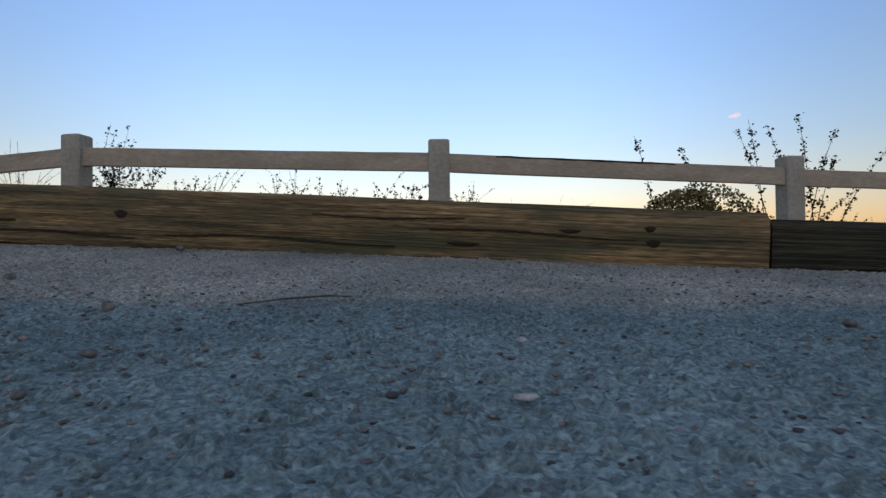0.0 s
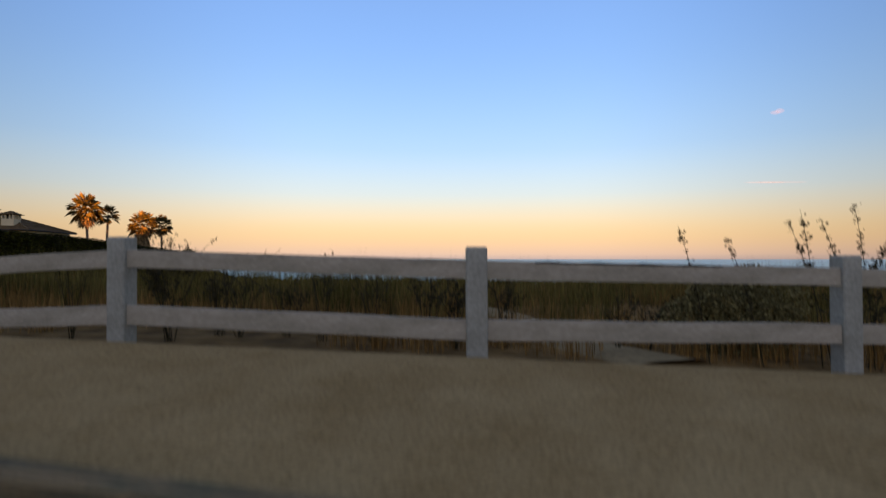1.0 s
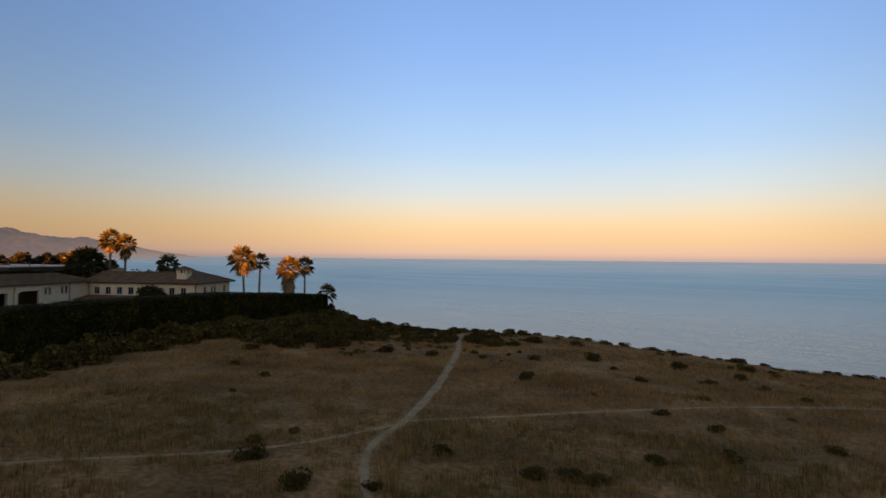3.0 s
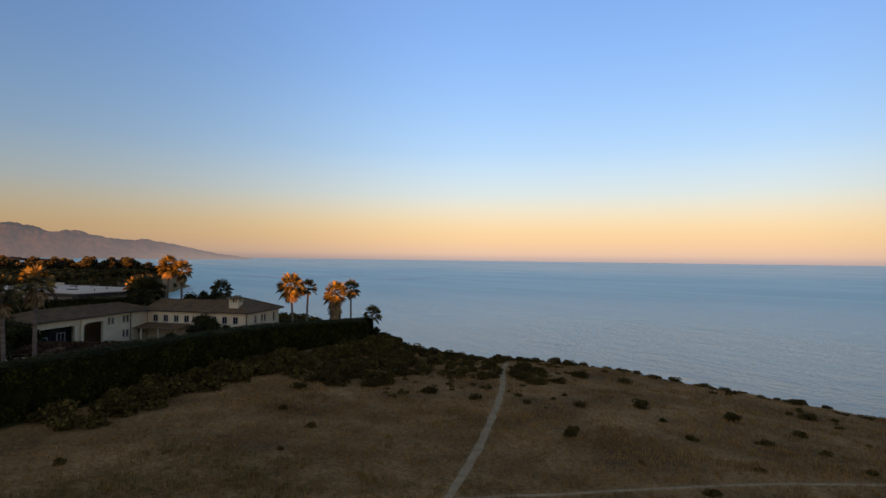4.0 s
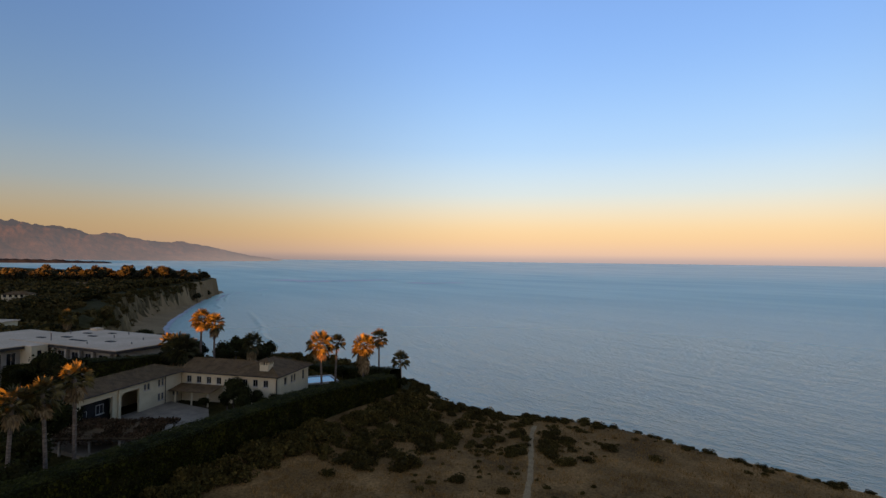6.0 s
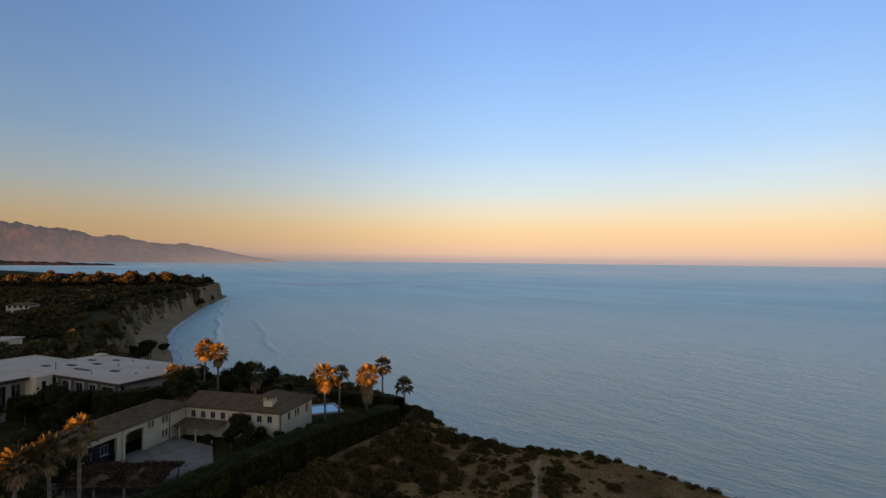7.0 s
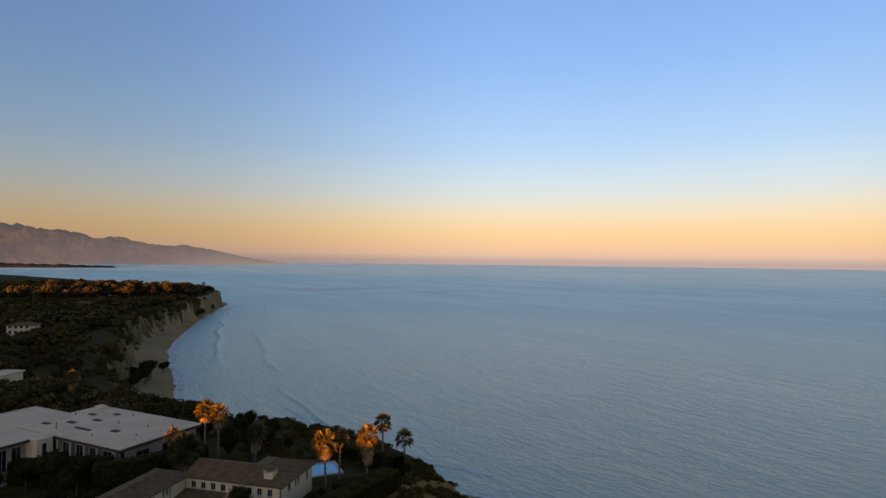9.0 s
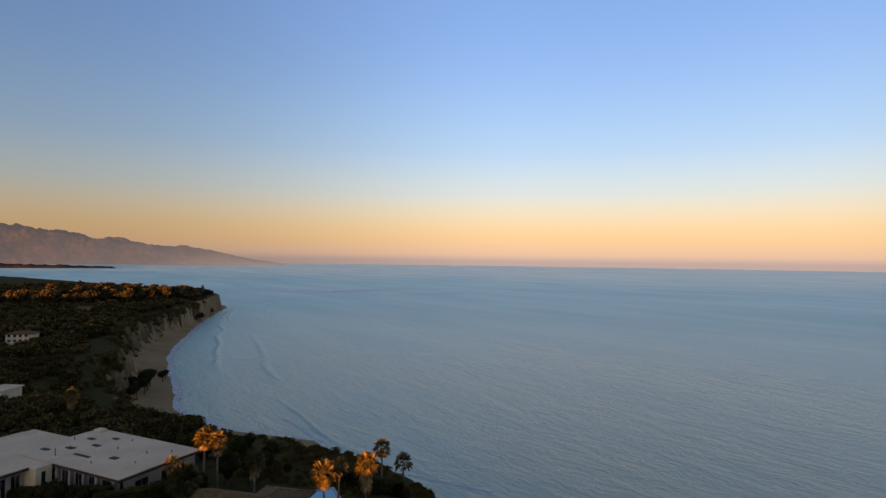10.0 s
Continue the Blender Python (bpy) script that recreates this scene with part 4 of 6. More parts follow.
# ---- worn paths through the field ----
def worn_path(pts, width, seed):
    pts = [Vector((x, y, 0)) for x, y in pts]
    line = []
    for i in range(len(pts) - 1):
        p0, p1, p2, p3 = pts[max(i - 1, 0)], pts[i], pts[i + 1], pts[min(i + 2, len(pts) - 1)]
        n = max(2, int((p2 - p1).length / 0.6))
        for j in range(n):
            t = j / n
            line.append(0.5 * ((2 * p1) + (p2 - p0) * t + (2 * p0 - 5 * p1 + 4 * p2 - p3) * t * t + (3 * p1 - p0 - 3 * p2 + p3) * t ** 3))
    vs = []
    for i, p in enumerate(line):
        d = (line[min(i + 1, len(line) - 1)] - line[max(i - 1, 0)]).normalized()
        s = Vector((-d.y, d.x, 0))
        for k in (-1, -0.6, 0, 0.6, 1):
            w = width * 0.5 * (0.55 + 0.45 * float(sstep(24, 46, p.y))) * (1 + (1.5 * math.exp(-i / 9) if seed == 1 else 0)) * (1 + 0.45 * noise.noise((i * 0.23, k * 3, seed)))
            q = p + s * k * w
            vs.append((q.x, q.y, ground_z(q.x, q.y) + 0.045 - 0.06 * (abs(k) == 1)))
    n = len(line)
    fs = [(i * 5 + k, i * 5 + k + 1, (i + 1) * 5 + k + 1, (i + 1) * 5 + k) for i in range(n - 1) for k in range(4)]
    ob = Geo().add(vs, [q[::-1] for q in fs]).obj("path", M_PATH, smooth=True)
    tagged(ob, "narrow worn dirt footpath through dry grass", "path", kind="structure")
    return np.array([(p.x, p.y) for p in line])


PATH_LINES = [worn_path([(1.9, 5.6), (1.0, 7.4), (0.3, 11), (-2.5, 14.4), (-5.8, 17), (-9.8, 22), (-12.2, 28), (-12.6, 35), (-14.4, 48), (-17.5, 66), (-20, 77), (-23.9, 92), (-25, 99)], 0.85, 1),
              worn_path([(-12.6, 34), (-9, 36.4), (-5.6, 38.3), (-0.5, 41.7), (8.4, 47.4), (15, 51), (21.4, 54), (32, 57), (50, 60)], 0.5, 2),
              worn_path([(-12.6, 33), (-15.7, 27.6), (-19.4, 24), (-25, 20.6), (-36, 14), (-48, 8)], 0.45, 3)]


def off_path(x, y, gap):
    keep = np.ones(len(x), bool)
    for line in PATH_LINES:
        for px, py in line:
            keep &= np.hypot(x - px, y - py) > gap
    return keep


# ---- dry grass ----
def grass(name, n, x0, x1, y0, y1, blades, h, w, material, label, seed, gap=0.5, power=1.0, clump=0.08):
    rng = np.random.default_rng(seed)
    x = x0 + (x1 - x0) * rng.random(n)
    y = y0 + (y1 - y0) * rng.random(n) ** power
    keep = off_path(x, y, gap) & (side_distance(x, y, CLIFF_EDGE) < -1) & (x > -54) & (fbm(x * 0.35, y * 0.35) > 0.36)
    x, y = x[keep], y[keep]
    n = len(x)
    X, Y = np.repeat(x, blades), np.repeat(y, blades)
    hh = np.repeat(h * (0.5 + 0.9 * fbm(x * 0.2 + 30, y * 0.2)) * (0.7 + 0.6 * rng.random(n)), blades) * (0.5 + 0.6 * rng.random(n * blades))
    X, Y = X + rng.normal(size=n * blades) * clump, Y + rng.normal(size=n * blades) * clump
    Z = land(X, Y)[0] - 0.03
    a = rng.random(n * blades) * 6.283
    lean = hh * 0.45 * rng.random(n * blades)
    bx, by = np.cos(a), np.sin(a)
    base = np.stack([X, Y, Z], -1)
    side = np.stack([-by, bx, 0 * bx], -1) * w * 0.5
    mid = base + np.stack([bx * lean * 0.35, by * lean * 0.35, hh * 0.6], -1)
    tip = base + np.stack([bx * lean, by * lean, hh], -1)
    v = np.stack([base - side, base + side, mid + side * 0.7, tip, mid - side * 0.7], 1).reshape(-1, 3)
    o = np.arange(n * blades)[:, None] * 5
    tri = np.concatenate([o + np.array([[0, 1, 2]]), o + np.array([[0, 2, 4]]), o + np.array([[4, 2, 3]])], 0)
    ob = raw(name, v, tri, material)
    return tagged(ob, label, "grass", kind="stuff")


grass("dry_grass", 5200, -16, 16, 5.7, 18, 12, 0.42, 0.010, M_GRASS, "dry tan grass standing behind the fence", 11, 0.45, 1.2)
grass("dry_grass", 15000, -46, 44, 14, 60, 9, 0.42, 0.026, M_GRASS, "dry tan grass covering the bluff", 12, 0.6, 1.1, 0.16)
grass("dry_grass", 13000, -52, 55, 50, 112, 7, 0.42, 0.05, M_GRASS, "dry tan grass covering the bluff", 13, 0.7, 1.0, 0.25)
grass("tall_grass", 2600, -12, 11, 8.6, 23, 12, 0.8, 0.012, M_GREENGRASS, "taller greenish grass clumps on the bluff", 14, 0.5, 1.6, 0.12)

grass("tall_grass", 6500, -38, 24, 12, 36, 8, 0.46, 0.022, M_GREENGRASS, "patches of low greenish weeds among dry grass", 15, 0.5, 1.0, 0.16)


# ---- loose stones on the asphalt ----
def stone_mesh(seed, flat=0.5):
    r = np.random.default_rng(seed)
    n, m = 7, 4
    vs = []
    for j in range(m + 1):
        for i in range(n):
            k = 1 + 0.35 * (r.random() - 0.5)
            vs.append((k * math.sin(math.pi * j / m) * math.cos(2 * math.pi * i / n), k * 0.8 * math.sin(math.pi * j / m) * math.sin(2 * math.pi * i / n), k * flat * math.cos(math.pi * j / m)))
    fs = [(j * n + i, (j + 1) * n + i, (j + 1) * n + (i + 1) % n, j * n + (i + 1) % n) for j in range(m) for i in range(n)]
    return np.array(vs), np.array(fs)


def gravel():
    rng = np.random.default_rng(5)
    vs, fs, o = [], [], 0
    kinds = [stone_mesh(k, 0.38) for k in range(6)]
    for i in range(6500):
        y = 0.06 + 1.52 * rng.random() ** 1.3
        x = rng.uniform(-1, 1) * (0.35 + 1.05 * y)
        yy = y - 0.092 * x * max(0, y - 0.9)
        v, f = kinds[i % 6]
        r = 0.0014 + 0.0026 * rng.random() ** 3 + (0.003 if rng.random() < 0.01 else 0)
        a = rng.random() * 6.28
        c, sn = math.cos(a), math.sin(a)
        p = v * r
        p = np.stack([p[:, 0] * c - p[:, 1] * sn + x, p[:, 0] * sn + p[:, 1] * c + yy, p[:, 2] + float(asphalt_z(x, y)) + 0.009], -1)
        vs.append(p)
        fs.append(f + o)
        o += len(v)
    ob = raw("gravel", np.concatenate(vs), np.concatenate(fs), M_STONE)
    tagged(ob, "loose grit and small stones on asphalt", "gravel", kind="stuff")


gravel()
for i, (x, y, r, flat) in enumerate(((0.05, 0.34, 0.0085, 0.3), (0.07, 0.50, 0.006, 0.5), (-0.40, 0.66, 0.009, 0.8), (-0.72, 0.92, 0.013, 0.5), (-0.76, 1.60, 0.016, 0.5), (0.44, 0.60, 0.009, 0.6), (-0.28, 0.44, 0.007, 0.5), (-0.26, 0.34, 0.006, 0.5), (0.23, 0.42, 0.005, 0.5), (0.95, 1.0, 0.010, 0.6), (0.72, 1.35, 0.008, 0.5))):
    v, f = stone_mesh(90 + i, flat)
    ob = raw("pebble", v * r, f, M_PALESTONE if i < 2 else M_STONE, smooth=True)
    ob.matrix_basis = pose(x, y, float(asphalt_z(x, y)) + 0.014, 0, 0, 37 * i)
    tagged(ob, "pale flat stone lying on asphalt" if i < 2 else "small brown stone lying on asphalt", "stone", "loose stones on the asphalt")
g = Geo()
g.tube([(-0.262, 0.70, 0.092), (-0.205, 0.715, 0.098), (-0.155, 0.745, 0.100), (-0.125, 0.76, 0.098)], [0.0010, 0.0015, 0.0013, 0.0007], 6)
tagged(g.obj("twig", M_BARK), "thin dry twig lying on asphalt", "twig")

# ---- scrub on the bluff ----
near_bush = shrub(77, 0.034, M_NEARBUSH, "dense dome of grey-green bush behind the fence", 26000, (1.15, 0.85, 0.82), name="bush", category="bush", core=0.2)
near_bush.matrix_basis = pose(3.13, 6.75, ground_z(3.13, 6.75))
SCRUB = "dark green coastal scrub bush on the bluff"
protos = [shrub(100 + k, 0.135, M_SCRUB, SCRUB, 1050, (1.15, 1.15, 0.62), group="coastal scrub") for k in range(5)]
rng = np.random.default_rng(31)
places = []
for x, y, sc in ((-9.6, 22.3, 0.55), (2.4, 30.5, 0.6), (-1.3, 69.4, 1.2), (-7.3, 53.4, 1.0), (8.3, 69.4, 1.1), (18.3, 82, 1.2), (-26, 65, 1.1), (-34.6, 64.6, 1.4), (-19.8, 63.8, 1.0), (-17.6, 106.2, 1.5),
                 (-17.0, 105.2, 1.0), (-12.8, 21.5, 0.8), (-17, 24, 0.9), (-21, 88, 1.2), (-20, 84, 1.3), (-22.5, 80, 1.3), (-21, 92, 1.2), (-8, 66, 0.9), (3.4, 58, 0.8), (-3.2, 26, 0.7), (-1.6, 26.6, 0.8), (-0.3, 26.2, 0.6), (12.5, 36, 0.7),
                 (10, 60, 0.8), (14, 66, 0.8), (-13, 82, 1.2), (-11, 90, 1.3), (-4, 88, 1.1)):
    places.append((x, y, ground_z(x, y) - 0.1, sc))
edge = [(60, 112), (38, 97), (26, 95), (10, 98), (0, 101), (-10, 105), (-18, 108), (-26, 106), (-33, 102), (-40, 110), (-52, 114), (-62, 125)]
for (ax, ay), (bx, by) in zip(edge[:-1], edge[1:]):
    for k in range(max(2, int(math.hypot(bx - ax, by - ay) / 0.85))):
        t = rng.random()
        inl = abs(rng.normal()) * 2.2 - 0.5
        x, y = ax + (bx - ax) * t, ay + (by - ay) * t - inl
        places.append((x, y, ground_z(x, y) - 0.15, 0.35 + 0.75 * rng.random() ** 2 + (0.3 if x < -20 else 0)))
for k in range(85):
    x, y = rng.uniform(-50, -31), rng.uniform(62, 108)
    if x < -36 - 0.12 * (y - 62) or rng.random() < 0.25:
        places.append((x, y, ground_z(x, y) - 0.1, rng.uniform(0.9, 2.3)))
for k in range(105):
    x, y = rng.uniform(-38, -15), rng.uniform(76, 105)
    places.append((x, y, ground_z(x, y) - 0.1, rng.uniform(0.4, 1.35)))
for k in range(60):
    x, y = rng.uniform(-45, 50), rng.uniform(24, 100)
    if side_distance(np.array([x]), np.array([y]), CLIFF_EDGE)[0] < -3 and off_path(np.array([x]), np.array([y]), 1.0)[0]:
        places.append((x, y, ground_z(x, y) - 0.1, rng.uniform(0.25, 0.7)))
for k in range(75):
    y = rng.uniform(34, 100)
    x = np.interp(y, [28, 60, 80, 101], [-52.5, -51.5, -49, -47]) + rng.normal() * 1.6
    places.append((x, y, ground_z(x, y) - 0.1, rng.uniform(1.3, 2.5)))
for k in range(60):
    x, y = rng.uniform(-100, -50), 0
    y = rng.uniform(118, 150)
    places.append((x, y, ground_z(x, y) - 0.2, rng.uniform(0.8, 2.0)))
for k in range(60):
    y = rng.uniform(56, 106)
    x = rng.uniform(-52, -41)
    places.append((x, y, ground_z(x, y) - 0.1, rng.uniform(0.7, 1.7)))
for k in range(300):
    x, y = rng.uniform(-47, -10), rng.uniform(62, 104)
    if rng.random() < 0.35 + 0.65 * (x < -24) and off_path(np.array([x]), np.array([y]), 0.8)[0]:
        places.append((x, y, ground_z(x, y) - 0.08, rng.uniform(0.22, 0.6)))
rim = [(-20, 107.5), (-27, 105), (-33, 101.5), (-40, 108), (-50, 109.3), (-60, 116.8)]
for (ax, ay), (bx, by) in zip(rim[:-1], rim[1:]):
    for k in range(16):
        t = (k + rng.random()) / 16
        x, y = ax + (bx - ax) * t + rng.normal() * 0.8, ay + (by - ay) * t + rng.uniform(-1.5, 3.0)
        places.append((x, y, ground_z(x, y) - 0.1, rng.uniform(0.4, 0.9)))
for k in range(110):
    x, y = rng.uniform(-74, -46), rng.uniform(102, 116)
    places.append((x, y, ground_z(x, y) - 0.2, rng.uniform(0.5, 1.0)))
for k in range(230):
    x, y = rng.uniform(-140, -66), rng.uniform(98, 172)
    if side_distance(np.array([x]), np.array([y]), WATERLINE)[0] < -5 and not (x > -84 and y < 112):
        places.append((x, y, ground_z(x, y) - 0.3, rng.uniform(1.3, 2.5)))
for k in range(70):
    x, y = rng.uniform(-94, -73), rng.uniform(100, 116)
    places.append((x, y, ground_z(x, y) - 0.25, rng.uniform(0.7, 1.3)))
scatter(protos, places[:290], rng)


def joined_scrub(places):
    """The scrub past what can be counted, in one mesh."""
    r = np.random.default_rng(77)
    V, F, o = [], [], 0
    for x, y, z, sc in places:
        p, _c, _r = blob_points(520, (sc * 1.15, sc * 1.15, sc * 0.62), r, 8)
        p[:, 2] = np.abs(p[:, 2] + 0.35 * sc)
        v, f = cards(p + np.array([x, y, z]), 0.155 * sc + 0.05, r)
        V.append(v)
        F.append(f + o)
        o += len(v)
    tagged(raw("scrub", np.concatenate(V), np.concatenate(F), M_SCRUB), "low dark coastal scrub along the bluff edge", "scrub", kind="stuff")


joined_scrub(places[290:])


# ---- the clipped hedge ----
def hedge(name, pts, width, tops, leaf, n, label, seed):
    """A long clipped hedge: a dark core under a coat of leaves. pts: its middle line; tops: heights of its top."""
    rng = np.random.default_rng(seed)
    pts = np.array(pts, float)
    seg = np.hypot(*(pts[1:] - pts[:-1]).T)
    s = np.concatenate([[0], np.cumsum(seg)])
    e = empty(name, pose(0, 0, 0), label, "hedge")

    def at(u):
        x, y = np.interp(u, s, pts[:, 0]), np.interp(u, s, pts[:, 1])
        x2, y2 = np.interp(np.minimum(u + 0.5, s[-1]), s, pts[:, 0]), np.interp(np.minimum(u + 0.5, s[-1]), s, pts[:, 1])
        x1, y1 = np.interp(np.maximum(u - 0.5, 0), s, pts[:, 0]), np.interp(np.maximum(u - 0.5, 0), s, pts[:, 1])
        l = np.hypot(x2 - x1, y2 - y1) + 1e-9
        return x, y, -(y2 - y1) / l, (x2 - x1) / l, np.interp(u, s, tops)

    m = int(s[-1] / 0.8)
    u = np.linspace(0, s[-1], m)
    x, y, nx, ny, top = at(u)
    zb = land(x, y)[0] - 0.4
    prof = [(-0.46, 0), (-0.5, 0.5), (-0.44, 0.93), (-0.3, 0.985), (0, 1), (0.3, 0.985), (0.44, 0.93), (0.5, 0.5), (0.46, 0)]
    V = []
    for k, (a, h) in enumerate(prof):
        w = width * a * (0.92 + 0.16 * fbm(u * 0.5 + k * 7, u * 0 + k))
        V.append(np.stack([x + nx * w, y + ny * w, zb + (top - 0.12 - zb) * h + (fbm(u * 0.4, u * 0 + k * 3) - 0.5) * 0.25 * (h > 0.6)], -1))
    V = np.stack(V, 1)
    k = len(prof)
    idx = np.arange(m * k).reshape(m, k)
    f = np.stack([idx[:-1, :-1], idx[:-1, 1:], idx[1:, 1:], idx[1:, :-1]], -1).reshape(-1, 4)
    # seen between the thinned side leaves, the core darkens the sides as painted shade
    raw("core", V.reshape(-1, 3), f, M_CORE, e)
    uu = rng.random(n) * s[-1]
    x, y, nx, ny, top = at(uu)
    zb = land(x, y)[0] - 0.1
    t = rng.random(n) * (2 * 0.5 + 1)
    a = np.where(t < 0.5, -0.5, np.where(t < 1.5, t - 1.0, 0.5))
    h = np.where(t < 0.5, t / 0.5, np.where(t < 1.5, 1.0, (t - 1.5) / 0.5))
    rnd = 1 - 0.10 * np.clip(h - 0.7, 0, 1) / 0.3 * (np.abs(a) > 0.42)
    w = width * a * rnd * (0.94 + 0.16 * fbm(uu * 0.6, h * 4)) + rng.normal(size=n) * 0.06
    z = zb + (top - zb) * h * (1 - 0.05 * (np.abs(a) > 0.4)) + rng.normal(size=n) * 0.07 + (fbm(uu * 0.5, a * 3 + 9) - 0.5) * 0.35 * (h > 0.8)
    c = np.stack([x + nx * w, y + ny * w, z], -1)
    v, f = cards(c, leaf, rng)
    q = v.reshape(-1, 4, 3)
    lie = np.where(h >= 1.0, 0.15, 1.0)[:, None]          # leaves of the clipped top lie flat
    q[:, :, 2] = z[:, None] + (q[:, :, 2] - z[:, None]) * lie
    raw("foliage", q.reshape(-1, 3), f, M_HEDGE, e)
    return e


hedge("hedge", [(-58, 6), (-57.5, 22), (-57, 40), (-57, 58), (-56.8, 72), (-56, 86), (-55.6, 93), (-55.4, 98.5)], 4.6, [4.4, 4.5, 4.6, 4.6, 4.4, 3.6, 3.1, 2.7], 0.30, 52000,
      "tall dark clipped hedge along the garden boundary", 61)
hedge("hedge", [(-62.5, 88.5), (-58, 92)], 3.0, [2.2, 2.6], 0.28, 2500, "low rounded hedge beside the pool", 62)
hedge("hedge", [(-84, 112), (-74, 113), (-66, 110), (-58, 106.5)], 3.2, [0.0, 0.2, 1.3, 2.3], 0.28, 7000, "dark clipped hedge along the bluff edge behind the pool", 65)
hedge("hedge", [(-124, 66.5), (-112, 69), (-101, 70.6)], 2.8, [3.8, 5.4, 6.7], 0.34, 8000, "tall dark hedge along the front of a modern house", 64)
hedge("hedge", [(-99, 66), (-95, 71), (-93, 78), (-91, 84)], 3.6, [7.0, 7.2, 7.0, 6.6], 0.34, 9000, "tall dark hedge between two houses", 63)


# ---- palms ----
def fan_leaf(origin, yaw, pitch, stalk, blade, rng, droop=0.25, ribs=9):
    """One fan frond: a stalk and a pleated, split fan. Returns arrays of vertices and triangles."""
    d = np.array([math.cos(yaw) * math.cos(pitch), math.sin(yaw) * math.cos(pitch), math.sin(pitch)])
    side = np.array([-math.sin(yaw), math.cos(yaw), 0.0])
    roll = rng.normal() * 0.4
    up = np.cross(d, side) * -1
    side, up = side * math.cos(roll) + up * math.sin(roll), up * math.cos(roll) - side * math.sin(roll)
    end = origin + d * stalk - np.array([0, 0, droop * stalk * 0.4])
    vs = [origin + side * 0.03, origin - side * 0.03, end]
    ts = [(0, 1, 2)]
    for k in range(ribs):
        a = (k / (ribs - 1) - 0.5) * 3.6
        w = 0.36 * 3.6 / (ribs - 1)
        ln = blade * (0.75 + 0.25 * math.cos(a)) * (0.85 + 0.3 * rng.random())
        tip = end + (d * math.cos(a) + side * math.sin(a)) * ln + np.array([0, 0, -droop * ln * (0.5 + 0.6 * rng.random())])
        m1 = end + (d * math.cos(a - w) + side * math.sin(a - w)) * ln * 0.6 + up * 0.05 * blade
        m2 = end + (d * math.cos(a + w) + side * math.sin(a + w)) * ln * 0.6 - up * 0.05 * blade
        o = len(vs)
        vs += [end, m1, tip, m2]
        ts += [(o, o + 1, o + 2), (o, o + 2, o + 3)]
    return vs, ts


def fan_palm(seed, height, crown, skirt, fronds, label, lean=0.3, trunk_r=0.24, name="palm_tree", leaf=None):
    """A fan palm: ringed trunk, live crown and a skirt of dead fronds."""
    rng = np.random.default_rng(seed)
    e = empty(name, pose(0, 0, 0), label, "palm tree", "fan palms round the villa")
    g = Geo()
    n = 14
    a0 = rng.random() * 6.28
    pts = [(lean * (i / n) ** 1.6 * math.cos(a0), lean * (i / n) ** 1.6 * math.sin(a0), -0.8 + (height + 0.8) * i / n) for i in range(n + 1)]
    rad = [trunk_r * (1.45 - 0.55 * min(1, i / 3) - 0.12 * i / n) * (1 + 0.05 * (i % 2)) for i in range(n + 1)]
    g.tube(pts, rad, 10)
    g.obj("trunk", M_PTRUNK, e)
    top = np.array(pts[-1])
    vs, ts = [], []
    for k in range(fronds):
        t = (k + rng.random()) / fronds
        pitch = 1.35 - 2.0 * t + rng.normal() * 0.12
        v, f = fan_leaf(top + np.array([0, 0, 0.25 * (1 - t)]), k * 2.399 + rng.normal() * 0.2, pitch, crown * (0.46 + 0.14 * rng.random()), crown * 0.56, rng, 0.12 + 0.4 * t, 11)
        o = len(vs)
        vs += v
        ts += [(a + o, b + o, c + o) for a, b, c in f]
    raw("crown", np.array(vs), np.array(ts), leaf or M_PALM, e)
    if skirt:
        vs, ts = [], []
        for k in range(int(26 * skirt) + 8):
            zt = -0.15 - skirt * rng.random() ** 1.3
            v, f = fan_leaf(top + np.array([0, 0, zt]), k * 2.399, -0.75 - 0.6 * rng.random(), crown * 0.42, crown * 0.42, rng, 0.5, 6)
            o = len(vs)
            vs += v
            ts += [(a + o, b + o, c + o) for a, b, c in f]
        raw("dead_frond_skirt", np.array(vs), np.array(ts), M_SKIRT, e)["label"] = "skirt of brown dead fronds"
    return e


LIT = "tall fan palm glowing orange in last sunlight"
SHADE = "tall fan palm standing in evening shade"
PALMS = [(-64.0, 88.2, 9.6, 2.6, 0.9, 42, LIT), (-64.8, 93.8, 9.0, 1.9, 0.0, 32, SHADE), (-62.0, 99.8, 7.7, 2.6, 3.6, 42, LIT), (-63.7, 109.2, 8.2, 2.1, 0.4, 32, SHADE),
         (-63.5, 119.5, 1.6, 2.3, 0.0, 34, "short fan palm on the bluff edge in shade"), (-93.3, 86.0, 13.1, 2.2, 0.8, 40, LIT), (-90.9, 87.4, 12.3, 2.1, 1.2, 40, LIT),
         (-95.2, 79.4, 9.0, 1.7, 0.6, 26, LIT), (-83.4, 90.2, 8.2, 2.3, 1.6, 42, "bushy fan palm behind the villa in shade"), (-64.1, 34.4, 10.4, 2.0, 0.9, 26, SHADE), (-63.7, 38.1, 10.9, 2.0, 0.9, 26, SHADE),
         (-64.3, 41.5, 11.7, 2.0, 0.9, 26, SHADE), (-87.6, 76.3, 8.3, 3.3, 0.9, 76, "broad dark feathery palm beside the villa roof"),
         (-178, 112, 6.5, 2.6, 1.6, 40, LIT)]
for i, (x, y, ztop, crown, skirt, fr, label) in enumerate(PALMS):
    zg = ground_z(x, y)
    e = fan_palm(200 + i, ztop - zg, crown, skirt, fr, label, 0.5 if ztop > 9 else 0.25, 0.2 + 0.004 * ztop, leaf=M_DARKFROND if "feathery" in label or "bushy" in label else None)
    e.matrix_basis = pose(x, y, zg)


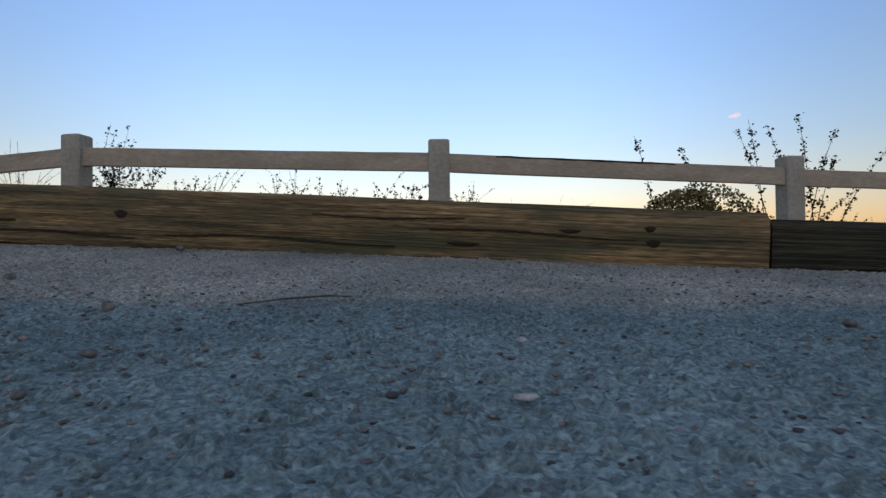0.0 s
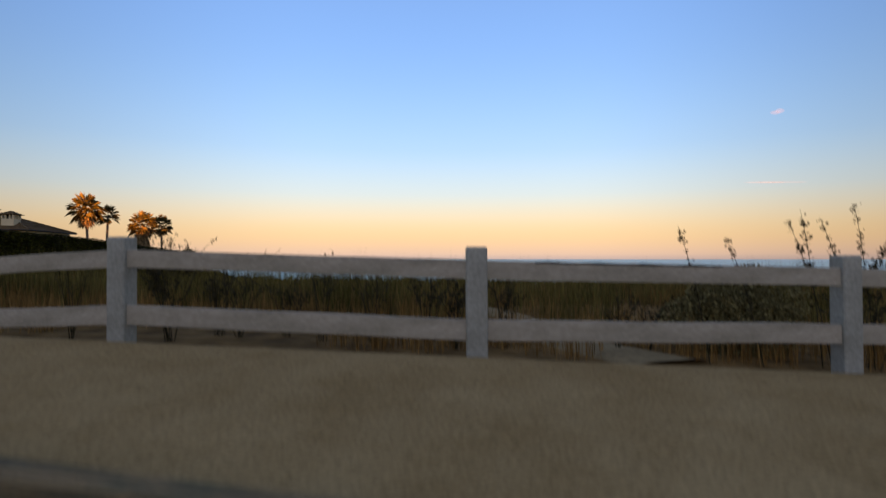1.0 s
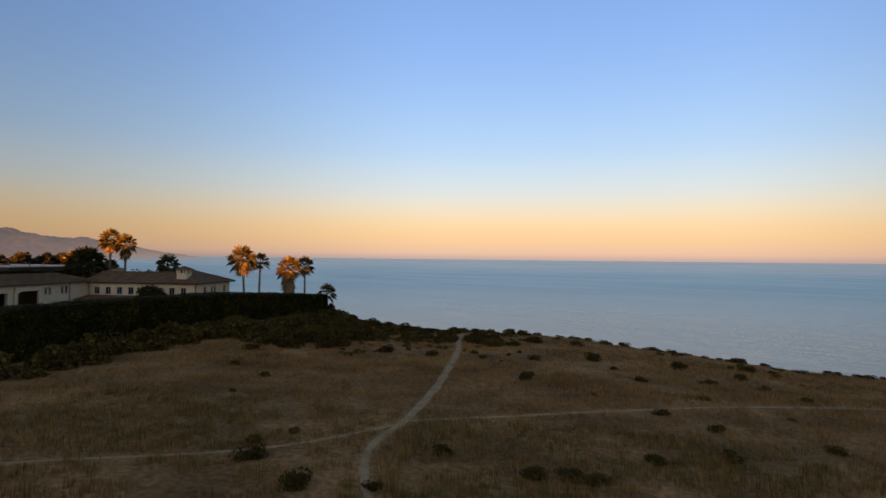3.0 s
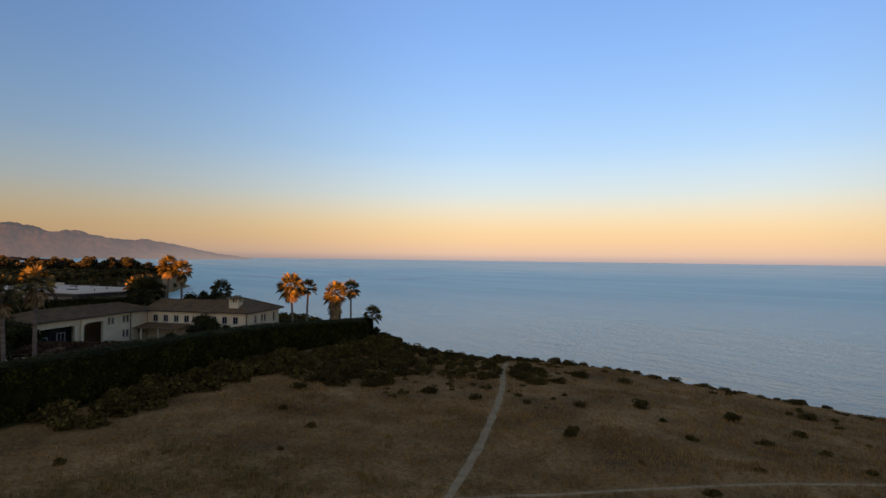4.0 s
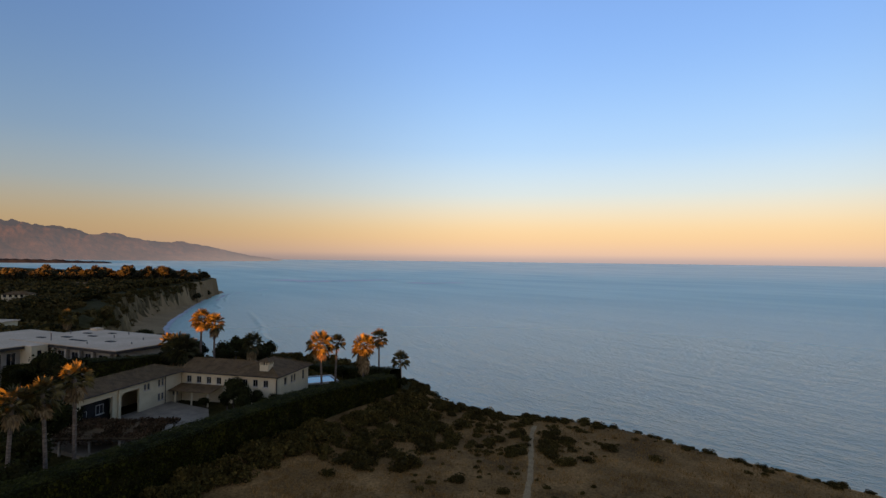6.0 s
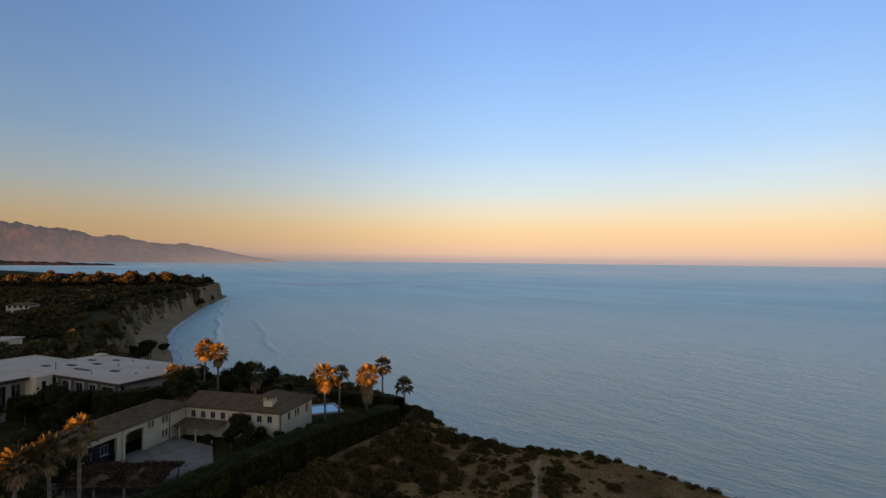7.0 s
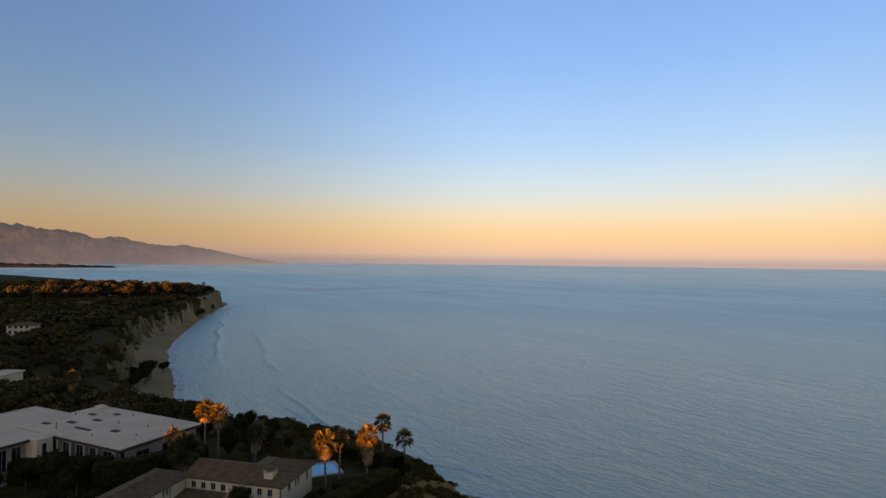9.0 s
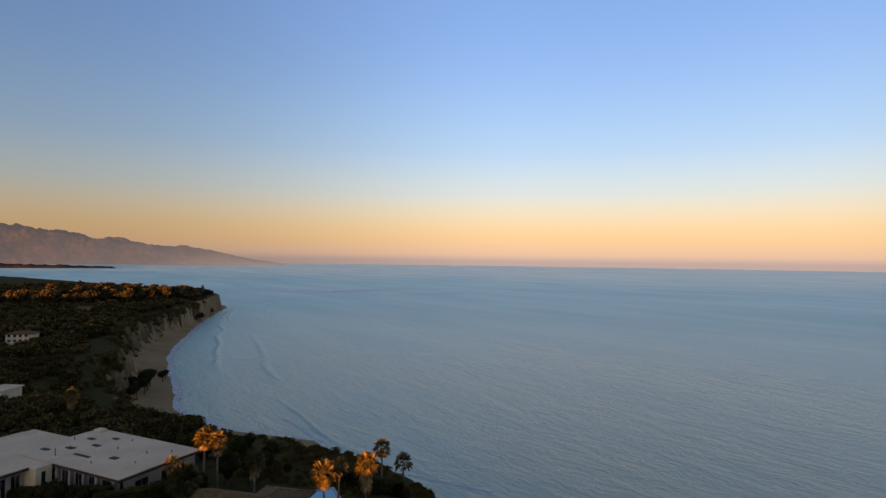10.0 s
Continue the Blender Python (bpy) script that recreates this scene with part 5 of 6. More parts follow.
far_palm = fan_palm(260, 9.0, 2.4, 0.8, 26, "small distant palm on the wooded headland", 0.3, 0.3)
far_palm.matrix_basis = pose(-700, 600, ground_z(-700, 600) + 1)
for i, (x, y, sc) in enumerate(((-690, 585, 1.1), (-684, 572, 0.95), (-676, 560, 1.15), (-668, 548, 1.0), (-655, 530, 1.1), (-712, 612, 1.0), (-722, 660, 1.2), (-716, 656, 1.0), (-640, 508, 1.05))):
    copy_thing(far_palm, pose(x, y, ground_z(x, y) + 1, 0, 0, 40 * i) @ Matrix.Diagonal((sc, sc, sc, 1)))


# ---- buildings ----
def wall_with(name, length, z0, z1, thick, holes, m, material, parent):
    """A wall along its x axis with openings (x0, x1, z0, z1) right through it; its outer face looks along -y."""
    xs = sorted({0.0, length, *[h[0] for h in holes], *[h[1] for h in holes]})
    zs = sorted({z0, z1, *[h[2] for h in holes], *[h[3] for h in holes]})
    nx, nz = len(xs), len(zs)

    def solid(i, k):
        if not (0 <= i < nx - 1 and 0 <= k < nz - 1):
            return False
        cx, cz = (xs[i] + xs[i + 1]) / 2, (zs[k] + zs[k + 1]) / 2
        return not any(h[0] < cx < h[1] and h[2] < cz < h[3] for h in holes)

    vs = [(x, y, z) for y in (0, thick) for x in xs for z in zs]
    F = lambda i, k: i * nz + k
    B = lambda i, k: nx * nz + i * nz + k
    fs = []
    for i in range(nx - 1):
        for k in range(nz - 1):
            if not solid(i, k):
                continue
            fs += [(F(i, k), F(i + 1, k), F(i + 1, k + 1), F(i, k + 1)), (B(i, k + 1), B(i + 1, k + 1), B(i + 1, k), B(i, k))]
            if not solid(i - 1, k):
                fs.append((F(i, k), F(i, k + 1), B(i, k + 1), B(i, k)))
            if not solid(i + 1, k):
                fs.append((F(i + 1, k + 1), F(i + 1, k), B(i + 1, k), B(i + 1, k + 1)))
            if not solid(i, k - 1):
                fs.append((F(i + 1, k), F(i, k), B(i, k), B(i + 1, k)))
            if not solid(i, k + 1):
                fs.append((F(i, k + 1), F(i + 1, k + 1), B(i + 1, k + 1), B(i, k + 1)))
    g = Geo().add(vs, fs)
    ob = g.obj(name, material, parent)
    ob.matrix_basis = m
    return ob


def window(x0, x1, z0, z1, wall_m, parent, bars=1):
    """Frame, pane, glazing bar and sill set into an opening of a wall."""
    e = new("window")
    e.parent = parent
    e.matrix_basis = wall_m
    t = 0.06
    g = Geo()
    g.box(x0, 0.08, z0, x0 + t, 0.16, z1).box(x1 - t, 0.08, z0, x1, 0.16, z1).box(x0 + t, 0.08, z0, x1 - t, 0.16, z0 + t).box(x0 + t, 0.08, z1 - t, x1 - t, 0.16, z1)
    for k in range(bars):
        xm = x0 + (x1 - x0) * (k + 1) / (bars + 1)
        g.box(xm - 0.025, 0.09, z0 + t, xm + 0.025, 0.15, z1 - t)
    g.obj("window_frame", M_TRIM, e)
    Geo().box(x0 + t, 0.12, z0 + t, x1 - t, 0.14, z1 - t).obj("pane", M_GLASS, e)
    Geo().box(x0 - 0.1, -0.07, z0 - 0.09, x1 + 0.1, 0.1, z0).obj("window_sill", M_TRIM, e)
    return e


def tiled_slope(quad, courses):
    """Courses of tiles on a slope given by its eave (a, b) and top (d, c) corners; each course laps the one below."""
    a, b, c, d = [Vector(p) for p in quad]
    n = (b - a).cross(d - a).normalized()
    if n.z < 0:
        n = -n
    vs = []
    for k in range(courses):
        for t, lift in ((k / courses, 0.09), ((k + 1) / courses, 0.02)):
            vs += [a.lerp(d, t) + n * lift, b.lerp(c, t) + n * lift]
    m = len(vs) // 2
    fs = [(2 * i, 2 * i + 1, 2 * i + 3, 2 * i + 2) for i in range(m - 1)]
    vs += [a, b, c, d]
    o = 2 * m
    fs += [(o + 3, o + 2, o + 1, o), (o, o + 1, 1, 0), (2 * m - 2, 2 * m - 1, o + 2, o + 3)]
    return Geo().add(vs, fs)


def hip_roof(x0, x1, y0, y1, ze, zr, parent, m, hips=(True, True), over=0.7, along="x"):
    """A tiled hip or gable roof: each slope a part, with caps along ridge and hips."""
    x0, x1, y0, y1 = x0 - over, x1 + over, y0 - over, y1 + over
    if along == "x":
        my, run = (y0 + y1) / 2, (y1 - y0) / 2
        ra, rb = (x0 + (run if hips[0] else 0), my, zr), (x1 - (run if hips[1] else 0), my, zr)
        A, B, C, D = (x0, y0, ze), (x1, y0, ze), (x1, y1, ze), (x0, y1, ze)
        slopes = [(A, B, rb, ra), (C, D, ra, rb), (B, C, rb, rb), (D, A, ra, ra)]
    else:
        mx, run = (x0 + x1) / 2, (x1 - x0) / 2
        ra, rb = (mx, y0 + (run if hips[0] else 0), zr), (mx, y1 - (run if hips[1] else 0), zr)
        A, B, C, D = (x0, y0, ze), (x1, y0, ze), (x1, y1, ze), (x0, y1, ze)
        slopes = [(B, C, rb, ra), (D, A, ra, rb), (A, B, ra, ra), (C, D, rb, rb)]
    roof = new("roof")
    roof.parent = parent
    roof.matrix_basis = m
    for q in slopes:
        tiled_slope(q, 14).obj("roof_slope", M_ROOF, roof)
    caps = [(ra, rb), (A, ra), (D, ra if along == "x" else rb), (B, rb if along == "x" else ra), (C, rb)]
    for p, q in caps:
        p, q = Vector(p), Vector(q)
        if (p - q).length > 0.5:
            k = max(2, int((q - p).length / 0.45))
            Geo().tube([p.lerp(q, i / k) + Vector((0, 0, 0.06 + 0.03 * (i % 2))) for i in range(k + 1)], [0.13] * (k + 1), 6).obj("ridge_cap", M_ROOF, roof)
    g = Geo()
    for p, q in ((A, B), (B, C), (C, D), (D, A)):
        p, q = Vector(p), Vector(q)
        g.tube([p + Vector((0, 0, -0.03)), q + Vector((0, 0, -0.03))], [0.09, 0.09], 6)
    g.obj("gutter", M_FASCIA, roof)
    s = Geo().add([(x0 + 0.05, y0 + 0.05, ze - 0.08), (x1 - 0.05, y0 + 0.05, ze - 0.08), (x1 - 0.05, y1 - 0.05, ze - 0.08), (x0 + 0.05, y1 - 0.05, ze - 0.08),
                   (x0 + 0.05, y0 + 0.05, ze - 0.02), (x1 - 0.05, y0 + 0.05, ze - 0.02), (x1 - 0.05, y1 - 0.05, ze - 0.02), (x0 + 0.05, y1 - 0.05, ze - 0.02)],
                  [(3, 2, 1, 0), (4, 5, 6, 7), (0, 1, 5, 4), (1, 2, 6, 5), (2, 3, 7, 6), (3, 0, 4, 7)])
    s.obj("soffit", M_TRIM, roof)
    return roof


I4 = pose(0, 0, 0)


def villa():
    e = empty("villa", pose(-64.7, 76.2, 0, 0, 0, 11), "cream stucco two-storey villa with brown clay tile roofs", "house")
    z0 = -1.2
    # main range, front looks along -y; the square end block stands at its right
    fm = pose(-18.8, 0, 0)
    front = [(x, x + 0.95, 3.55, 4.75) for x in (1.0, 3.0, 5.0, 7.0, 9.3, 12.2, 14.2, 16.2)]
    wall_with("wall", 18.8, z0, 5.45, 0.3, front, fm, M_STUCCO, e)
    for h in front:
        window(*h, fm, e)
    sm = pose(0, 0, 0, 0, 0, 90)
    side = [(2.6, 3.5, 3.5, 4.8), (5.0, 5.75, 3.5, 4.8), (6.05, 6.8, 3.5, 4.8), (9.4, 10.2, 3.2, 4.9)]
    wall_with("wall", 11.8, z0, 5.45, 0.3, side, sm, M_STUCCO, e)
    for h in side:
        window(*h, sm, e)
    Geo().box(-9.0, 11.5, z0, -0.3, 11.8, 5.45).box(-9.3, 8.0, z0, -9.0, 11.8, 5.45).obj("wall", M_STUCCO, e)
    Geo().box(-18.8, 7.7, z0, -9.3, 8.0, 5.45).box(-18.8, 0.3, z0, -18.5, 7.7, 5.45).obj("wall", M_STUCCO, e)
    hip_roof(-9.3, 0, 0, 11.8, 5.5, 7.45, e, I4, (True, True), 0.7, "y")
    hip_roof(-18.6, -7.0, 0, 8.0, 5.48, 7.1, e, I4, (False, False), 0.62, "x")
    # the near range, whose front looks along +x
    wm = pose(-18.9, -22, 0, 0, 0, 90)
    holes = [(13.0, 13.55, 3.9, 5.0), (13.75, 14.3, 3.9, 5.0), (16.2, 16.8, 3.9, 5.1), (17.0, 17.6, 3.9, 5.1), (16.2, 16.8, 1.5, 2.7), (17.0, 17.6, 1.5, 2.7), (19.8, 20.4, 1.6, 2.9), (20.7, 21.3, 1.6, 2.9)]
    doors = [(0.9, 6.6, 0.6, 4.5), (8.0, 12.0, z0, 4.6)]
    wall_with("wall", 22, z0, 5.55, 0.35, holes + doors, wm, M_STUCCO, e)
    for h in holes:
        window(*h, wm, e)
    window(1.4, 2.8, 1.6, 3.2, wm @ pose(0, 0.8, 0), e)
    window(4.4, 5.8, 2.2, 3.6, wm @ pose(0, 0.8, 0), e)
    # deep porch with a canted head, and dark glazing in the recess beside it
    Geo().add([(7.6, -0.25, 4.0), (8.6, -0.25, 4.65), (12.2, -0.25, 4.65), (12.2, -0.25, 5.3), (7.6, -0.25, 5.3), (7.6, -0.004, 4.0), (8.6, -0.004, 4.65), (12.2, -0.004, 4.65), (12.2, -0.004, 5.3), (7.6, -0.004, 5.3)],
              [(0, 1, 2, 3, 4), (9, 8, 7, 6, 5), (0, 5, 6, 1), (1, 6, 7, 2), (2, 7, 8, 3), (3, 8, 9, 4), (4, 9, 5, 0)]).obj("porch_head", M_STUCCO, e).matrix_basis = wm
    Geo().box(7.45, -0.3, z0, 7.95, -0.004, 4.6).obj("porch_pier", M_STUCCO, e).matrix_basis = wm
    Geo().box(0.5, 0.95, z0, 7.0, 1.05, 4.6).obj("glazing", M_GLASS, e).matrix_basis = wm
    Geo().box(0, 6.5, z0, 22, 6.8, 5.55).box(0, 0.35, z0, 0.3, 6.5, 5.55).box(21.7, 0.35, z0, 22, 6.5, 5.55).box(0.6, 5.2, z0, 12.5, 5.4, 5.5).obj("wall", M_STUCCO, e).matrix_basis = wm
    hip_roof(-25.7, -18.9, -22, 0.6, 5.6, 6.85, e, I4, (True, True), 0.7, "y")
    # lean-to over the inner corner
    for k in range(3):
        Geo().tube([(-17.6 + 3.2 * k, -3.1, z0), (-17.6 + 3.2 * k, -3.1, 2.7)], [0.16, 0.14], 8).obj("column", M_STUCCO, e)
    tiled_slope(((-18.8, -3.6, 2.75), (-10.4, -3.6, 2.75), (-10.4, 0, 3.35), (-18.8, 0, 3.35)), 8).obj("porch_roof", M_ROOF, e)
    # chimney house on the roof
    ch = new("chimney")
    ch.parent = e
    ch.matrix_basis = pose(-3.0, 1.7, 5.6)
    Geo().box(-0.85, -0.85, -0.6, 0.85, 0.85, 1.55, 0.04).obj("shaft", M_STUCCO, ch)
    for sx in (-0.75, 0.75):
        for sy in (-0.75, 0.75):
            Geo().box(sx - 0.12, sy - 0.12, 1.55, sx + 0.12, sy + 0.12, 2.15).obj("pier", M_STUCCO, ch)
    for k in (-0.28, 0.28):
        for bx in ((k - 0.09, -0.85, k + 0.09, -0.67), (-0.85, k - 0.09, -0.67, k + 0.09), (0.67, k - 0.09, 0.85, k + 0.09)):
            Geo().box(bx[0], bx[1], 1.55, bx[2], bx[3], 2.15).obj("pier", M_STUCCO, ch)
    Geo().box(-0.55, -0.55, 1.5, 0.55, 0.55, 2.1).obj("flue", M_FASCIA, ch)
    for q in (((-1.15, -1.15, 2.15), (1.15, -1.15, 2.15), (0, 0, 2.75), (0, 0, 2.75)), ((1.15, -1.15, 2.15), (1.15, 1.15, 2.15), (0, 0, 2.75), (0, 0, 2.75)),
              ((1.15, 1.15, 2.15), (-1.15, 1.15, 2.15), (0, 0, 2.75), (0, 0, 2.75)), ((-1.15, 1.15, 2.15), (-1.15, -1.15, 2.15), (0, 0, 2.75), (0, 0, 2.75))):
        tiled_slope(q, 4).obj("cap_slope", M_ROOF, ch)
    Geo().tube([(0, 0.15, 5.2), (0.02, -0.02, 4.9), (0.02, -0.06, 4.6), (0.02, -0.06, z0)], [0.06] * 4, 6).obj("downpipe", M_FASCIA, e)
    Geo().tube([(-18.75, -4.2, 5.5), (-18.75, -4.2, z0)], [0.06] * 2, 6).obj("downpipe", M_FASCIA, e)
    return e


villa()


def carport():
    e = empty("carport", pose(-70.2, 51.4, 0, 0, 0, 27), "low carport on posts overgrown with dry reddish vines", "carport")
    rng = np.random.default_rng(44)
    slope = [((-6.2, -4.2, 2.55), (6.2, -4.2, 2.55), (6.0, 0.0, 3.05), (-6.0, 0.0, 3.05)), ((6.2, 4.2, 2.6), (-6.2, 4.2, 2.6), (-6.0, 0.0, 3.05), (6.0, 0.0, 3.05))]
    for q in slope:
        tiled_slope(q, 8).obj("roof_slope", M_ROOF, e)
    for x in (-5.6, -1.9, 1.9, 5.6):
        for y in (-3.8, 3.8):
            Geo().box(x - 0.13, y - 0.13, -1.0, x + 0.13, y + 0.13, 2.52, 0.02).obj("post", M_WALL, e)
    Geo().box(-6.0, -3.95, 2.28, 6.0, -3.7, 2.5).box(-6.0, 3.7, 2.28, 6.0, 3.95, 2.5).obj("beam", M_BARK, e)
    n = 5200
    x, y = rng.uniform(-6.5, 6.5, n), rng.uniform(-4.6, 4.6, n)
    keep = fbm(x * 0.45 + 20, y * 0.45) > 0.34
    x, y = x[keep], y[keep]
    z = 3.2 - 0.11 * np.abs(y) + np.abs(rng.normal(size=len(x))) * 0.14 - 0.9 * rng.random(len(x)) * (np.abs(y) > 4.15)
    v, f = cards(np.stack([x, y, z], -1), 0.26, rng)
    raw("vines", v, f, M_VINE, e)["label"] = "dry reddish-brown vines"


carport()


def slab_on_ground(name, pts, z, thick, material, label, category):
    n = len(pts)
    vs = [(x, y, z) for x, y in pts] + [(x, y, z - thick) for x, y in pts]
    fs = [tuple(range(n)), tuple(range(2 * n - 1, n - 1, -1))] + [(i, n + i, n + (i + 1) % n, (i + 1) % n) for i in range(n)]
    return tagged(Geo().add(vs, fs).obj(name, material), label, category, kind="structure")


slab_on_ground("pavement", [(-80.2, 46.0), (-64.6, 46.0), (-63.6, 54.0), (-66.0, 62.8), (-73.0, 69.2), (-83.4, 70.0)], 0.72, 2.6, M_PAVE, "pale paved villa forecourt", "forecourt")


def pool():
    e = empty("swimming_pool", pose(-71.8, 96.6, 0.45, 0, 0, 50), "blue swimming pool with pale coping beside lawn", "swimming pool")
    g = Geo()
    a, b, c = 3.8, 3.1, 0.5
    for x0, y0, x1, y1 in ((-a - c, -b - c, a + c, -b), (-a - c, b, a + c, b + c), (-a - c, -b, -a, b), (a, -b, a + c, b)):
        g.box(x0, y0, -1.3, x1, y1, 0.05, 0)
    g.obj("coping", M_TRIM, e)
    Geo().box(-a, -b, -1.2, a, b, -0.08).obj("water", M_POOLW, e)


pool()


def white_house():
    e = empty("modern_house", pose(0, 0, 0), "low modern house with broad pale flat roof", "house")
    zb = -6.0
    roof = new("flat_roof")
    roof.parent = e

    def slab(x0, x1, y0, y1, z):
        Geo().box(x0, y0, z - 0.18, x1, y1, z, 0.03).obj("roof_deck", M_WHITE, roof)
        g = Geo()
        g.box(x0 + 0.05, y0 + 0.04, z - 0.75, x1 - 0.05, y0 + 0.25, z - 0.19).box(x0 + 0.05, y1 - 0.25, z - 0.75, x1 - 0.05, y1 - 0.04, z - 0.19)
        g.box(x0 + 0.04, y0 + 0.25, z - 0.75, x0 + 0.25, y1 - 0.25, z - 0.19).box(x1 - 0.25, y0 + 0.25, z - 0.75, x1 - 0.04, y1 - 0.25, z - 0.19)
        g.obj("fascia", M_FASCIA, roof)

    slab(-134, -100, 71.8, 91.2, 7.9)
    slab(-152, -122.58, 62.5, 71.7, 7.75)
    slab(-148, -134.1, 71.8, 84, 7.75)
    # front wall of the main block, then of the nearer left block
    fm = pose(-121.3, 73.0, 0)
    holes = [(2.0, 5.2, 2.6, 6.4), (6.4, 9.4, 2.6, 6.4), (10.6, 13.4, 2.6, 6.4), (14.6, 18.6, 2.6, 6.4)]
    wall_with("wall", 20.4, zb, 7.2, 0.4, holes, fm, M_WALL, e)
    for h in holes:
        window(*h, fm, e, 2)
    for x in (-119.8, -115.6, -111.3, -107.4, -102.2):
        Geo().box(x - 0.3, 72.2, zb, x + 0.3, 72.8, 7.15, 0.03).obj("column", M_WALL, e)
    sm = pose(-100.9, 73.0, 0, 0, 0, 90)
    holes = [(3, 6, 3, 6), (9, 12, 3, 6)]
    wall_with("wall", 17.4, zb, 7.2, 0.4, holes, sm, M_WALL, e)
    for h in holes:
        window(*h, sm, e, 1)
    lm = pose(-151, 63.4, 0)
    holes = [(3, 7, 2.2, 6.2), (9, 13, 2.2, 6.2), (16, 19.5, 2.0, 6.2)]
    wall_with("wall", 26, zb, 7.0, 0.4, holes, lm, M_WALL, e)
    for h in holes:
        window(*h, lm, e, 2)
    cm = pose(-124.0, 62.9, 0, 0, 0, 90)
    holes = [(0.7, 2.3, 2.0, 6.3), (3.2, 4.9, 2.0, 6.3)]
    wall_with("wall", 5.7, zb, 7.0, 0.4, holes, cm, M_WALL, e)
    for h in holes:
        window(*h, cm, e, 1)
    # pale projecting bay with one tall window
    bm_ = pose(-120.4, 68.6, 0, 0, 0, 90)
    holes = [(1.1, 2.0, 3.6, 6.7)]
    wall_with("bay_wall", 3.15, zb, 7.56, 0.4, holes, bm_, M_STUCCO, e)
    window(*holes[0], bm_, e, 0)
    Geo().box(-124.4, 68.6, zb, -120.8, 69.0, 7.56).obj("bay_wall", M_STUCCO, e)
    Geo().box(-122.55, 68.45, 7.57, -120.3, 71.78, 7.74, 0.03).obj("bay_roof", M_WHITE, roof)
    Geo().box(-133, 90.2, zb, -101, 90.6, 7.2).box(-151, 63.8, zb, -150.6, 83, 7.0).box(-150.6, 82.6, zb, -133, 83.0, 7.0).obj("wall", M_WALL, e)
    for x, y, w, d in ((-126, 79, 2.4, 1.2), (-122.5, 82.5, 2.2, 1.0), (-128, 85, 2.0, 1.0), (-119, 77, 5.0, 0.7), (-111.5, 79, 2.0, 1.2), (-130, 76, 2.2, 1.0), (-123, 87.5, 1.8, 0.9), (-140, 68, 2.2, 1.0)):
        sk = Geo().box(x - w / 2, y - d / 2, 7.82, x + w / 2, y + d / 2, 8.02, 0.03).obj("skylight", M_FASCIA, roof)
        Geo().box(x - w / 2 + 0.1, y - d / 2 + 0.1, 8.02, x + w / 2 - 0.1, y + d / 2 - 0.1, 8.05).obj("pane", M_FASCIA, sk)
    for x, y, h in ((-116, 83, 0.6), (-108, 84, 0.5), (-105, 79, 0.4), (-113, 75, 0.4), (-124, 74.5, 1.6), (-131, 83, 0.7), (-104, 87, 0.5), (-118, 88, 0.6)):
        Geo().tube([(x, y, 7.85), (x, y, 7.9 + h)], [0.12, 0.12], 8).obj("vent", M_METAL, roof)
    Geo().box(-133, 88.8, 7.85, -130.5, 90.6, 8.45, 0.05).obj("plant_housing", M_WHITE, roof)
    return e


white_house()


def far_house(x, y, rot, w, d, h, label, hipped=True, storeys=1, lift=0.0):
    z = ground_z(x, y) + lift
    e = empty("house", pose(x, y, z, 0, 0, rot), label, "house", "far houses among trees")
    fm = pose(-w / 2, -d / 2, 0)
    k = int(w / 3.2)
    holes = [(1.0 + i * 3.0, 2.6 + i * 3.0, 0.9 + 2.9 * s_, 2.4 + 2.9 * s_) for i in range(k) for s_ in range(storeys)]
    wall_with("wall", w, -2, h, 0.3, holes, fm, M_STUCCO, e)
    for q in holes:
        window(*q, fm, e, 1)
    Geo().box(-w / 2, d / 2 - 0.3, -2, w / 2, d / 2, h).box(-w / 2, -d / 2 + 0.3, -2, -w / 2 + 0.3, d / 2 - 0.3, h).box(w / 2 - 0.3, -d / 2 + 0.3, -2, w / 2, d / 2 - 0.3, h).obj("wall", M_STUCCO, e)
    if hipped:
        hip_roof(-w / 2, w / 2, -d / 2, d / 2, h + 0.05, h + d * 0.2, e, I4)
    else:
        Geo().box(-w / 2 - 0.6, -d / 2 - 0.6, h, w / 2 + 0.6, d / 2 + 0.6, h + 0.35, 0.05).obj("flat_roof", M_WHITE, e)


FAR_HOUSES = [(-385, 211, 42, 15, 9, 5.4, "pale two-storey house with hip roof among trees", True, 2, 0.6),
              (-236, 120, 20, 14, 9, 3.8, "low pale flat-roofed house among dark trees", False, 1), (-575, 372, 45, 18, 10, 4.5, "pale house above the beach cliff", True, 1),
              (-715, 590, 45, 20, 10, 4.5, "pale low house on the headland", False, 1)]
for q in FAR_HOUSES:
    far_house(*q)

